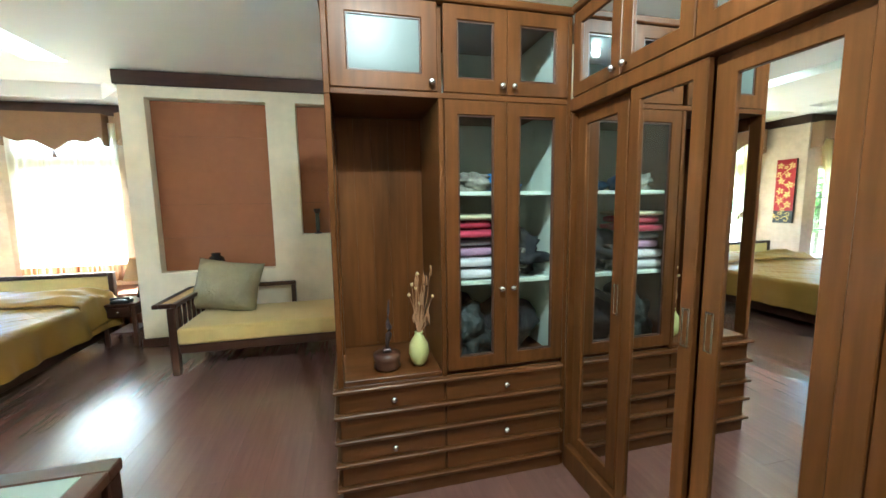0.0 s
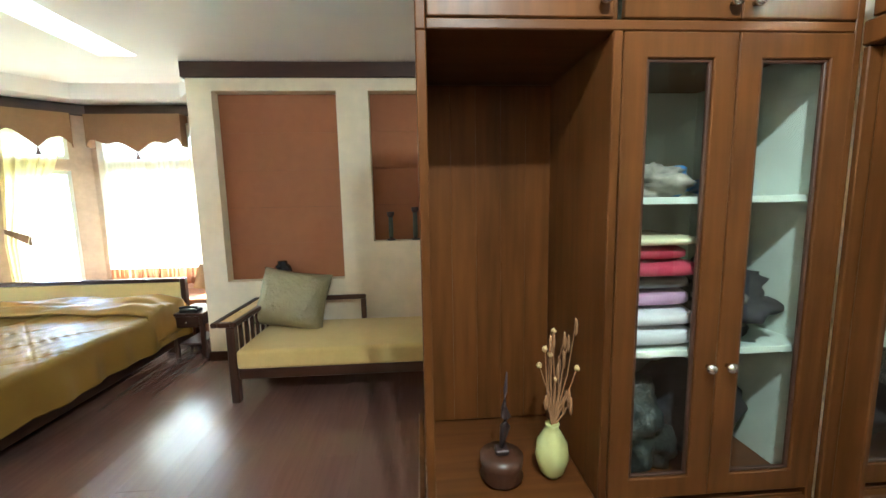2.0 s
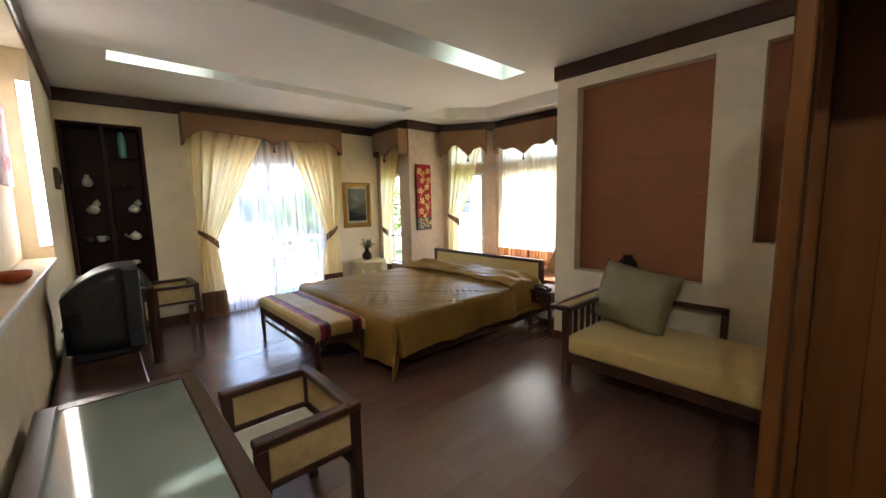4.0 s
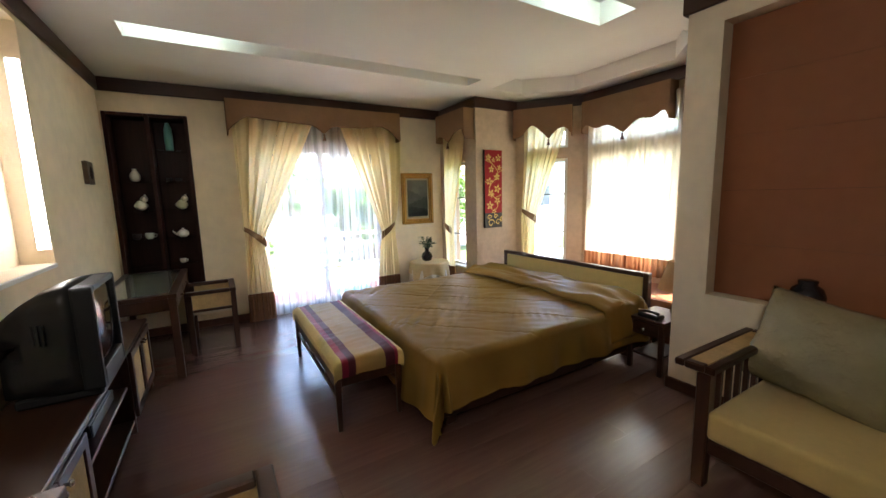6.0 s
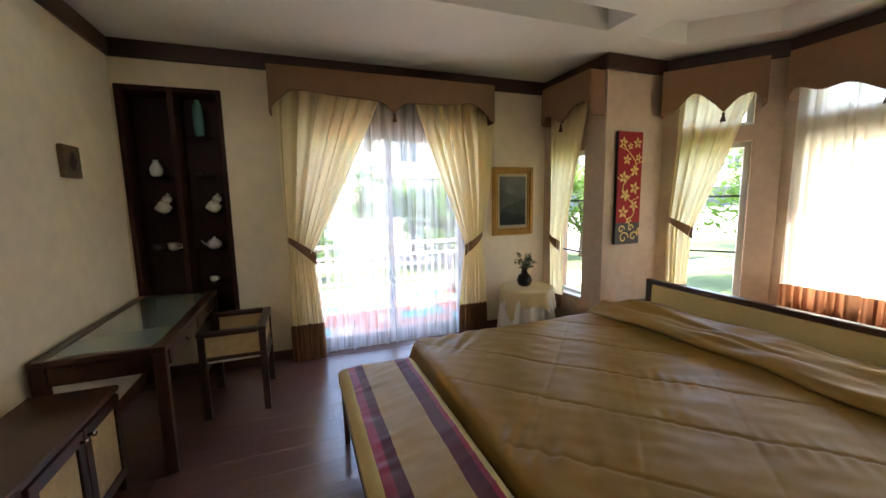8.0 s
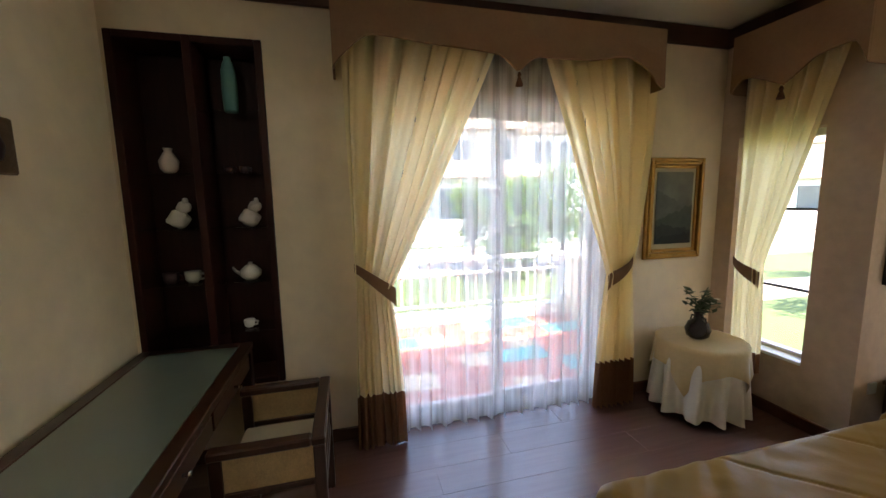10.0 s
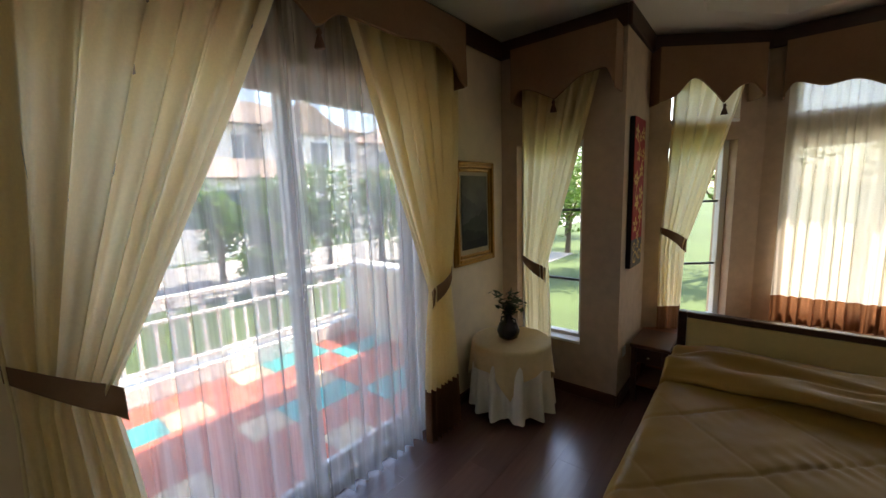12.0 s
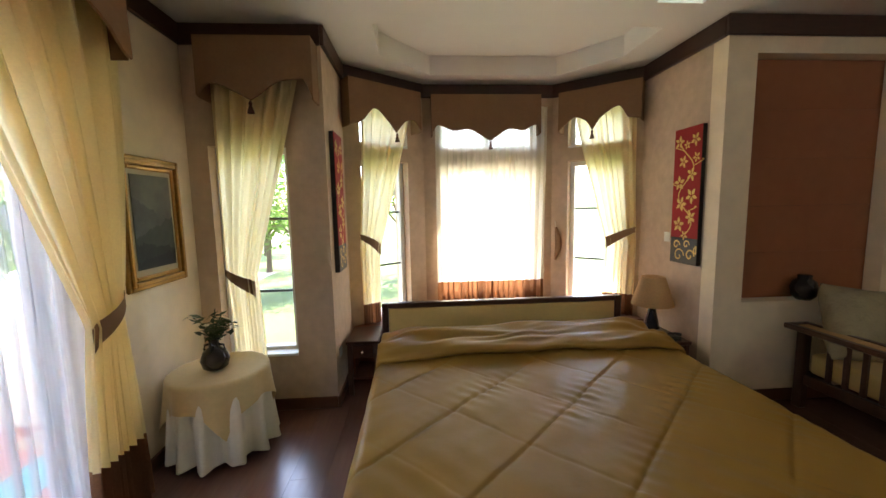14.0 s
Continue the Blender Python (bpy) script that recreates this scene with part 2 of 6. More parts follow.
M_CREAMWALL = mat("cream_parapet", (0.68, 0.60, 0.47), 0.85, var=0.08, scale=3)
M_TILEROOF = mat("terracotta_roof", (0.33, 0.25, 0.20), 0.8, var=0.2, scale=2)
M_WINDARK = mat("dark_window", (0.10, 0.12, 0.14), 0.15)
M_BARK = mat("bark", (0.13, 0.09, 0.06), 0.9, var=0.3, bump=0.6, bscale=20)
M_FOLIAGE = cloth("foliage", (0.12, 0.23, 0.036), 0.45, var=0.3, rough=0.7)
M_TILE = [mat("red_tile", (0.52, 0.14, 0.085), 0.5, rand=0.12), mat("teal_tile", (0.05, 0.40, 0.40), 0.5, rand=0.12), mat("sand_tile", (0.62, 0.48, 0.32), 0.5, rand=0.12)]
M_GROUT = mat("grout", (0.45, 0.42, 0.38), 0.9)

# ---- building helpers ----
BASE = {}


def thing(name, base=(0, 0, 0), label="", category="", group="", kind=""):
    ob = new(name)
    ob.location = base
    BASE[ob] = Vector(base)
    return tagged(ob, label, category, group, kind)


def part(name, bm, material, parent, label="", smooth=False):
    off = BASE.get(parent, Vector((0, 0, 0)))
    bmesh.ops.translate(bm, verts=bm.verts, vec=-off)
    bmesh.ops.recalc_face_normals(bm, faces=bm.faces)
    me = bpy.data.meshes.new(name)
    bm.to_mesh(me)
    bm.free()
    mats = material if isinstance(material, (list, tuple)) else [material]
    for m in mats:
        me.materials.append(m)
    if smooth:
        for p in me.polygons:
            p.use_smooth = True
    ob = new(name, me)
    ob.parent = parent
    BASE[ob] = off
    if label:
        ob["label"] = label
    return ob


def single(name, bm, material, base, label, category, group="", kind="", smooth=False):
    """A thing that is one mesh."""
    bmesh.ops.translate(bm, verts=bm.verts, vec=-Vector(base))
    bmesh.ops.recalc_face_normals(bm, faces=bm.faces)
    me = bpy.data.meshes.new(name)
    bm.to_mesh(me)
    bm.free()
    for m in material if isinstance(material, (list, tuple)) else [material]:
        me.materials.append(m)
    if smooth:
        for p in me.polygons:
            p.use_smooth = True
    ob = new(name, me)
    ob.location = base
    BASE[ob] = Vector(base)
    return tagged(ob, label, category, group, kind)


def box(x0, x1, y0, y1, z0, z1, bev=0.004, bm=None, seg=1):
    t = bmesh.new()
    bmesh.ops.create_cube(t, size=1)
    bmesh.ops.scale(t, vec=(x1 - x0, y1 - y0, z1 - z0), verts=t.verts)
    bmesh.ops.translate(t, vec=((x0 + x1) / 2, (y0 + y1) / 2, (z0 + z1) / 2), verts=t.verts)
    if bev:
        b = min(bev, 0.45 * min(abs(x1 - x0), abs(y1 - y0), abs(z1 - z0)))
        bmesh.ops.bevel(t, geom=t.edges[:], offset=b, segments=seg, affect="EDGES", profile=0.6)
    return t if bm is None else merge(bm, t)


def ring(a0, a1, b0, b1, w, c0, c1, plane="xz", bev=0.003):
    """A rectangular frame of one piece: outer size a by b, bar width w, from c0 to c1 across its plane."""
    bm = bmesh.new()

    def at(p, q, r):
        return bm.verts.new((p, r, q) if plane == "xz" else (r, p, q))

    loops = []
    for r in (c0, c1):
        loops.append([at(p, q, r) for p, q in ((a0, b0), (a1, b0), (a1, b1), (a0, b1))])
        loops.append([at(p, q, r) for p, q in ((a0 + w, b0 + w), (a1 - w, b0 + w), (a1 - w, b1 - w), (a0 + w, b1 - w))])
    for m, n in ((0, 1), (2, 3), (0, 2), (1, 3)):
        for k in range(4):
            bm.faces.new((loops[m][k], loops[m][(k + 1) % 4], loops[n][(k + 1) % 4], loops[n][k]))
    bmesh.ops.recalc_face_normals(bm, faces=bm.faces)
    sharp = [e for e in bm.edges if e.calc_face_angle(0) > 0.5]
    bmesh.ops.bevel(bm, geom=sharp, offset=bev, segments=1, affect="EDGES")
    return bm


def merge(bm, other):
    me = bpy.data.meshes.new("tmp")
    other.to_mesh(me)
    other.free()
    bm.from_mesh(me)
    bpy.data.meshes.remove(me)
    return bm


def shift(bm, m):
    bmesh.ops.transform(bm, matrix=m, verts=bm.verts)
    return bm


def lathe(profile, n=24, centre=(0, 0, 0)):
    """A turned body from (radius, height) pairs."""
    bm = bmesh.new()
    rings = []
    for r, z in profile:
        rings.append([bm.verts.new((centre[0] + r * math.cos(2 * math.pi * k / n), centre[1] + r * math.sin(2 * math.pi * k / n), centre[2] + z)) for k in range(n)])
    for a, b in zip(rings, rings[1:]):
        for k in range(n):
            bm.faces.new((a[k], a[(k + 1) % n], b[(k + 1) % n], b[k]))
    bm.faces.new(rings[0])
    bm.faces.new(rings[-1])
    return bm


def tube(points, radius, n=6, bm=None):
    """A round rod along points; the radius may be a list."""
    bm = bm or bmesh.new()
    rs = radius if isinstance(radius, (list, tuple)) else [radius] * len(points)
    pts = [Vector(p) for p in points]
    rings = []
    for i, p in enumerate(pts):
        d = (pts[min(i + 1, len(pts) - 1)] - pts[max(i - 1, 0)]).normalized()
        q = d.to_track_quat("Z", "Y")
        rings.append([bm.verts.new(p + q @ Vector((rs[i] * math.cos(2 * math.pi * k / n), rs[i] * math.sin(2 * math.pi * k / n), 0))) for k in range(n)])
    for a, b in zip(rings, rings[1:]):
        for k in range(n):
            bm.faces.new((a[k], a[(k + 1) % n], b[(k + 1) % n], b[k]))
    bm.faces.new(rings[0])
    bm.faces.new(rings[-1])
    return bm


def sheet(f, nu, nv, bm=None):
    """A grid sheet of f(u, v), u and v from 0 to 1."""
    bm = bm or bmesh.new()
    g = [[bm.verts.new(f(i / nu, j / nv)) for j in range(nv + 1)] for i in range(nu + 1)]
    for i in range(nu):
        for j in range(nv):
            bm.faces.new((g[i][j], g[i + 1][j], g[i + 1][j + 1], g[i][j + 1]))
    return bm


def blob(c, r, seed=0, rough=0.2, n=3):
    bm = bmesh.new()
    bmesh.ops.create_icosphere(bm, subdivisions=n, radius=1)
    for v in bm.verts:
        k = 1 + rough * (noise.noise(v.co * 1.7 + Vector((seed * 3.1, seed, 0))) + 0.35 * noise.noise(v.co * 4.6 + Vector((seed, 2.0, seed))))
        v.co = Vector((c[0] + v.co.x * r[0] * k, c[1] + v.co.y * r[1] * k, c[2] + v.co.z * r[2] * k))
    return bm


def smoothstep(a, b, x):
    x = max(0.0, min(1.0, (x - a) / (b - a)))
    return x * x * (3 - 2 * x)


# ---- structure ----
CEIL = 2.68
TH = 0.24


def wall(name, p0, p1, holes=(), z0=0.0, z1=CEIL, thick=TH, start=0.0, end=0.0, material=None):
    """A wall whose room side runs from p0 to p1 with the room on its left; holes: (u0, u1, z0, z1)."""
    a, b = Vector((*p0, 0)), Vector((*p1, 0))
    d = (b - a).normalized()
    out = Vector((d.y, -d.x, 0))
    length = (b - a).length
    us = sorted({start, length + end, *(h[0] for h in holes), *(h[1] for h in holes)})
    zs = sorted({z0, z1, *(h[2] for h in holes), *(h[3] for h in holes)})
    solid = [[not any(h[0] <= (u0 + u1) / 2 <= h[1] and h[2] <= (w0 + w1) / 2 <= h[3] for h in holes) for w0, w1 in zip(zs, zs[1:])] for u0, u1 in zip(us, us[1:])]
    bm = bmesh.new()
    made = {}

    def vert(i, k, j):
        if (i, k, j) not in made:
            made[i, k, j] = bm.verts.new(a + d * us[i] + out * (thick if k else 0) + Vector((0, 0, zs[j])))
        return made[i, k, j]

    nu, nz = len(us) - 1, len(zs) - 1
    for i in range(nu):
        for j in range(nz):
            if not solid[i][j]:
                continue
            for k in (0, 1):
                bm.faces.new((vert(i, k, j), vert(i + 1, k, j), vert(i + 1, k, j + 1), vert(i, k, j + 1)))
            for di, dj, q in ((-1, 0, ((i, j), (i, j + 1))), (1, 0, ((i + 1, j), (i + 1, j + 1))), (0, -1, ((i, j), (i + 1, j))), (0, 1, ((i, j + 1), (i + 1, j + 1)))):
                ni, nj = i + di, j + dj
                if not (0 <= ni < nu and 0 <= nj < nz) or not solid[ni][nj]:
                    (a0, b0), (a1, b1) = q
                    bm.faces.new((vert(a0, 0, b0), vert(a1, 0, b1), vert(a1, 1, b1), vert(a0, 1, b0)))
    ob = single(name, bm, material or M_WALL, (0, 0, 0), "cream painted plaster wall", "wall", kind="structure")
    return ob


WX, SY, NY1, AX0, AX1, NY2 = -5.385, 0.965, 4.85, -4.47, -1.774, 4.62
BAY_A, BAY_B, BAY_C, BAY_D = (AX0, 5.54), (-3.77, 6.08), (-2.43, 6.08), (AX1, 5.54)
EX, PX, PY = 1.95, -0.75, -1.6

DOOR_Y0, DOOR_Y1, DOOR_Z = 2.25, 3.93, 2.13
SHELF_Y0, SHELF_Y1, SHELF_Z0, SHELF_Z1 = 0.985, 1.698, 0.45, 2.357

wall("wall_south", (WX, SY), (PX, SY), holes=[(1.73, 4.20, 1.08, 2.52)], end=0.0, thick=0.16)
wall("wall_south_back", (WX, SY - 0.16), (PX, SY - 0.16), thick=0.12, start=0.0)
wall("wall_passage_west", (PX, SY), (PX, PY), start=0.28, end=TH)
wall("wall_passage_south", (PX, PY), (EX, PY), end=TH)
wall("wall_east", (EX, PY), (EX, NY2), end=TH)
wall("wall_niches", (EX, NY2), (AX1, NY2), holes=[(EX + 0.50, EX + 1.566, 0.745, 2.44), (EX - 0.60, EX + 0.217, 1.09, 2.44)], thick=0.13)
wall("wall_niches_back", (EX, NY2 + 0.134), (AX1 + 0.02, NY2 + 0.134), thick=0.12)
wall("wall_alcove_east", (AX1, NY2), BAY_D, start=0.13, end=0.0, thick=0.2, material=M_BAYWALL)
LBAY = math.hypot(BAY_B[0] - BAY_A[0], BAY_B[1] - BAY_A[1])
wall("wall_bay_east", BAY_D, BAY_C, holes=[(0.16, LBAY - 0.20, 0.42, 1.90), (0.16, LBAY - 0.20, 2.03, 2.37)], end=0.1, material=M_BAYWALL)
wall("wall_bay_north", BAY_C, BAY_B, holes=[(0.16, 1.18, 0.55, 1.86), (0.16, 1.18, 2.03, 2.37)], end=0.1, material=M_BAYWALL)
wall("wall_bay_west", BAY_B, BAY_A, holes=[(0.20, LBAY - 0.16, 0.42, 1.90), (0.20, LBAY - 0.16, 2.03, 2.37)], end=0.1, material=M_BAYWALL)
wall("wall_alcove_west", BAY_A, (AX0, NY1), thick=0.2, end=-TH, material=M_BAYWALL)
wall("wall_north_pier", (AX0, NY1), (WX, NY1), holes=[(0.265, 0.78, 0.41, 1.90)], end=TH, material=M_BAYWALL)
wall("wall_west", (WX, NY1), (WX, SY), holes=[(NY1 - DOOR_Y1, NY1 - DOOR_Y0, 0.0, DOOR_Z), (NY1 - SHELF_Y1, NY1 - SHELF_Y0, SHELF_Z0, SHELF_Z1)], end=TH)

# ceiling: a soffit with two light troughs and the raised bay panel, all in one mesh
SLOT1, SLOT2 = (-4.125, -3.85, 1.40, 4.51), (-2.36, -2.06, 1.40, 4.49)
TRAY = [(-4.12, 4.82), (-2.10, 4.82), (-2.10, 5.33), (-2.50, 5.80), (-3.70, 5.80), (-4.12, 5.33)]


def build_ceiling():
    bm = bmesh.new()
    xs = [WX - 0.3, SLOT1[0], SLOT1[1], SLOT2[0], SLOT2[1], EX + 0.3]
    ys = [PY - 0.3, SLOT1[2], 4.50, 4.82, 6.5]
    up = CEIL + 0.16

    def quad(x0, x1, y0, y1, z):
        bm.faces.new([bm.verts.new(p) for p in ((x0, y0, z), (x1, y0, z), (x1, y1, z), (x0, y1, z))])

    for i in range(5):
        for j in range(2):
            if not (j == 1 and i in (1, 3)):
                quad(xs[i], xs[i + 1], ys[j], ys[j + 1], CEIL)
    quad(xs[0], xs[-1], ys[2], ys[3], CEIL)
    for x0, x1, y0, y1 in (SLOT1, SLOT2):
        y1 = 4.50
        quad(x0, x1, y0, y1, up)
        for a, b in (((x0, y0), (x1, y0)), ((x1, y0), (x1, y1)), ((x1, y1), (x0, y1)), ((x0, y1), (x0, y0))):
            bm.faces.new([bm.verts.new(p) for p in ((*a, CEIL), (*b, CEIL), (*b, up), (*a, up))])
    # soffit round the raised bay panel
    left, right, top = xs[0], xs[-1], ys[-1]
    t = TRAY
    polys = [[(left, 4.82), t[0], t[5], (left, 5.33)], [(left, 5.33), t[5], t[4], (-3.70, top), (left, top)], [t[4], t[3], (-2.50, top), (-3.70, top)],
             [t[3], t[2], (right, 5.33), (right, top), (-2.50, top)], [t[1], (right, 4.82), (right, 5.33), t[2]]]
    for p in polys:
        bm.faces.new([bm.verts.new((x, y, CEIL)) for x, y in p])
    bm.faces.new([bm.verts.new((x, y, CEIL + 0.17)) for x, y in t])
    for a, b in zip(t, t[1:] + t[:1]):
        bm.faces.new([bm.verts.new(p) for p in ((*a, CEIL), (*b, CEIL), (*b, CEIL + 0.17), (*a, CEIL + 0.17))])
    return single("ceiling", bm, M_CEIL, (0, 0, 0), "white painted ceiling with light troughs and raised panel", "ceiling", kind="structure")


build_ceiling()
bm = box(WX - 0.6, EX + 0.3, PY - 0.3, 6.63, CEIL + 0.25, CEIL + 0.40, 0.0)
single("roof_slab", bm, M_CEIL, (0, 0, CEIL + 0.25), "white roof slab with overhanging eaves", "roof", kind="structure")


def run(name, pts, z0, z1, proud, material, label):
    """A moulding along the foot or head of walls, room on the left of its points."""
    bm = bmesh.new()
    for i, (a, b) in enumerate(zip(pts, pts[1:])):
        a, b = Vector((*a, 0)), Vector((*b, 0))
        d = (b - a).normalized()
        side = Vector((-d.y, d.x, 0))
        length = (b - a).length
        e = 0.0
        if i + 2 < len(pts):
            d2 = (Vector((*pts[i + 2], 0)) - b).normalized()
            e = proud * (0.98 if d.cross(d2).z < 0 else 0.0) * (1 if abs(d.dot(d2)) < 0.3 else 0.4)
        t = box(0, length + e, 0.001, proud, z0, z1, 0.006)
        shift(t, Matrix.Translation(a) @ Matrix(((d.x, side.x, 0, 0), (d.y, side.y, 0, 0), (0, 0, 1, 0), (0, 0, 0, 1))))
        merge(bm, t)
    return single(name, bm, material, (0, 0, 0), label, "trim", kind="structure")


ROOM = [(WX, SY), (PX, SY), (PX, PY), (EX, PY), (EX, NY2), (AX1, NY2), BAY_D, BAY_C, BAY_B, BAY_A, (AX0, NY1), (WX, NY1), (WX, SY)]
run("crown_trim", ROOM, 2.545, 2.676, 0.028, M_TRIM, "dark wooden crown moulding under the ceiling")
M_BASE = mat("brown_baseboard", (0.11, 0.038, 0.018), 0.4, var=0.2)
for k, pts in enumerate((ROOM[:12], [(WX, NY1), (WX, DOOR_Y1 + 0.02)], [(WX, DOOR_Y0 - 0.02), (WX, SY + 0.02)])):
    run("baseboard", pts, 0.001, 0.09, 0.016, M_BASE, "brown wooden baseboard along the wall")

# floor: boards laid along y on a dark bed
floor = single("floor", box(WX - 0.02, EX, PY, 6.1, -0.06, -0.003, 0), M_SUBFLOOR, (0, 0, -0.003), "red-brown laminate floor, semi-gloss", "floor", kind="structure")


def build_boards():
    w, l = 0.20, 1.26
    me = {}
    row = 0
    x = WX
    while x < EX:
        x1 = min(x + w, EX)
        y = PY - l * ((row * 0.37) % 1.0)
        while y < 6.1:
            a, b = max(y, PY), min(y + l, 6.1)
            if b - a > 0.02:
                key = (round(x1 - x, 3), round(b - a, 3))
                if key not in me:
                    t = box(0, key[0] - 0.0006, 0, key[1] - 0.0006, -0.003, 0.0, 0.0003)
                    m = bpy.data.meshes.new("floorboard")
                    t.to_mesh(m)
                    t.free()
                    m.materials.append(M_FLOOR)
                    me[key] = m
                ob = new("floorboard", me[key])
                ob.location = (x, a, 0.0)
                ob.parent = floor
                ob.matrix_parent_inverse = Matrix.Translation((0, 0, 0.003))
            y += l
        x += w
        row += 1

# ---- windows and the terrace door ----
def window(name, p0, p1, z0, z1, bars, label, inset=0.09, mull=0):
    """A white framed window between two plan points of the wall's room face, with bars at heights."""
    a, b = Vector((*p0, 0)), Vector((*p1, 0))
    d = (b - a).normalized()
    out = Vector((d.y, -d.x, 0))
    length = (b - a).length
    m = Matrix.Translation(a + out * inset) @ Matrix(((d.x, out.x, 0, 0), (d.y, out.y, 0, 0), (0, 0, 1, 0), (0, 0, 0, 1)))
    w = thing(name, tuple((a + b) / 2 + Vector((0, 0, z0))), label, "window", kind="structure")
    f = 0.045
    part("window_frame", shift(ring(0, length, z0, z1, f, 0, 0.06), m), M_WHITE, w)
    for k in range(mull):
        x = length * (k + 1) / (mull + 1)
        part("mullion", shift(box(x - 0.03, x + 0.03, 0.005, 0.055, z0 + f, z1 - f, 0.004), m), M_WHITE, w)
    for z in bars:
        part("glazing_bar", shift(box(f, length - f, 0.02, 0.04, z - 0.009, z + 0.009, 0.002), m), M_GREYTOP, w)
    pane = part("pane", shift(box(f - 0.005, length - f + 0.005, 0.026, 0.031, z0 + f - 0.005, z1 - f + 0.005, 0), m), M_GLASS, w)
    pane.visible_shadow = False
    part("window_sill", shift(box(0.002, length - 0.002, -0.10, -0.002, z0 + 0.001, z0 + 0.022, 0.004), m), M_WHITE, w)
    return w


def along(p0, p1, u):
    a, b = Vector(p0), Vector(p1)
    return tuple(a + (b - a).normalized() * u)


window("window_1", along((AX0, NY1), (WX, NY1), 0.265), along((AX0, NY1), (WX, NY1), 0.78), 0.41, 1.90, (0.87, 1.40), "narrow white framed window onto the garden")
window("window_2", along(BAY_D, BAY_C, 0.16), along(BAY_D, BAY_C, LBAY - 0.20), 0.42, 1.90, (0.90, 1.42), "narrow white framed bay window")
window("window_3", along(BAY_C, BAY_B, 0.16), along(BAY_C, BAY_B, 1.18), 0.55, 1.86, (), "wide white framed bay window", mull=1)
window("window_4", along(BAY_B, BAY_A, 0.20), along(BAY_B, BAY_A, LBAY - 0.16), 0.42, 1.90, (0.90, 1.42), "narrow white framed bay window")
for k, (p, q, u0, u1) in enumerate(((BAY_D, BAY_C, 0.16, LBAY - 0.20), (BAY_C, BAY_B, 0.16, 1.18), (BAY_B, BAY_A, 0.20, LBAY - 0.16))):
    window("window_%d" % (k + 5), along(p, q, u0), along(p, q, u1), 2.03, 2.37, (), "low white framed upper light over a bay window", mull=k % 2)

# sliding glass door
sd = thing("sliding_door", (WX - 0.1, (DOOR_Y0 + DOOR_Y1) / 2, 0), "white framed sliding glass door to the terrace, closed", "door", kind="structure")
bm = bmesh.new()
for y0, y1, z0, z1 in ((DOOR_Y0, DOOR_Y0 + 0.05, 0.002, DOOR_Z), (DOOR_Y1 - 0.05, DOOR_Y1, 0.002, DOOR_Z), (DOOR_Y0 + 0.05, DOOR_Y1 - 0.05, DOOR_Z - 0.05, DOOR_Z), (DOOR_Y0 + 0.05, DOOR_Y1 - 0.05, 0.002, 0.03)):
    merge(bm, box(WX - 0.17, WX - 0.07, y0, y1, z0, z1, 0.004))
part("door_frame", bm, M_WHITE, sd)
mid = (DOOR_Y0 + DOOR_Y1) / 2
for k, (y0, y1) in enumerate(((DOOR_Y0 + 0.05, mid + 0.03), (mid - 0.03, DOOR_Y1 - 0.05))):
    x0 = WX - 0.115 - 0.045 * k
    leaf = bmesh.new()
    for a, b, z0, z1 in ((y0, y0 + 0.055, 0.03, DOOR_Z - 0.05), (y1 - 0.055, y1, 0.03, DOOR_Z - 0.05), (y0 + 0.055, y1 - 0.055, 0.03, 0.11), (y0 + 0.055, y1 - 0.055, DOOR_Z - 0.11, DOOR_Z - 0.05)):
        merge(leaf, box(x0, x0 + 0.035, a, b, z0, z1, 0.003))
    lf = part("door_leaf", leaf, M_WHITE, sd)
    pn = part("pane", box(x0 + 0.014, x0 + 0.020, y0 + 0.05, y1 - 0.05, 0.10, DOOR_Z - 0.10, 0), M_GLASS, lf)
    pn.visible_shadow = False
    part("handle", box(x0 + 0.035, x0 + 0.05, y0 + 0.015, y0 + 0.04, 0.95, 1.12, 0.006), M_BLACK, lf)


# ---- curtains and valances ----
def frame_of(p0, p1):
    a, b = Vector((*p0, 0)), Vector((*p1, 0))
    d = (b - a).normalized()
    side = Vector((-d.y, d.x, 0))
    return Matrix.Translation(a) @ Matrix(((d.x, side.x, 0, 0), (d.y, side.y, 0, 0), (0, 0, 1, 0), (0, 0, 0, 1))), (b - a).length


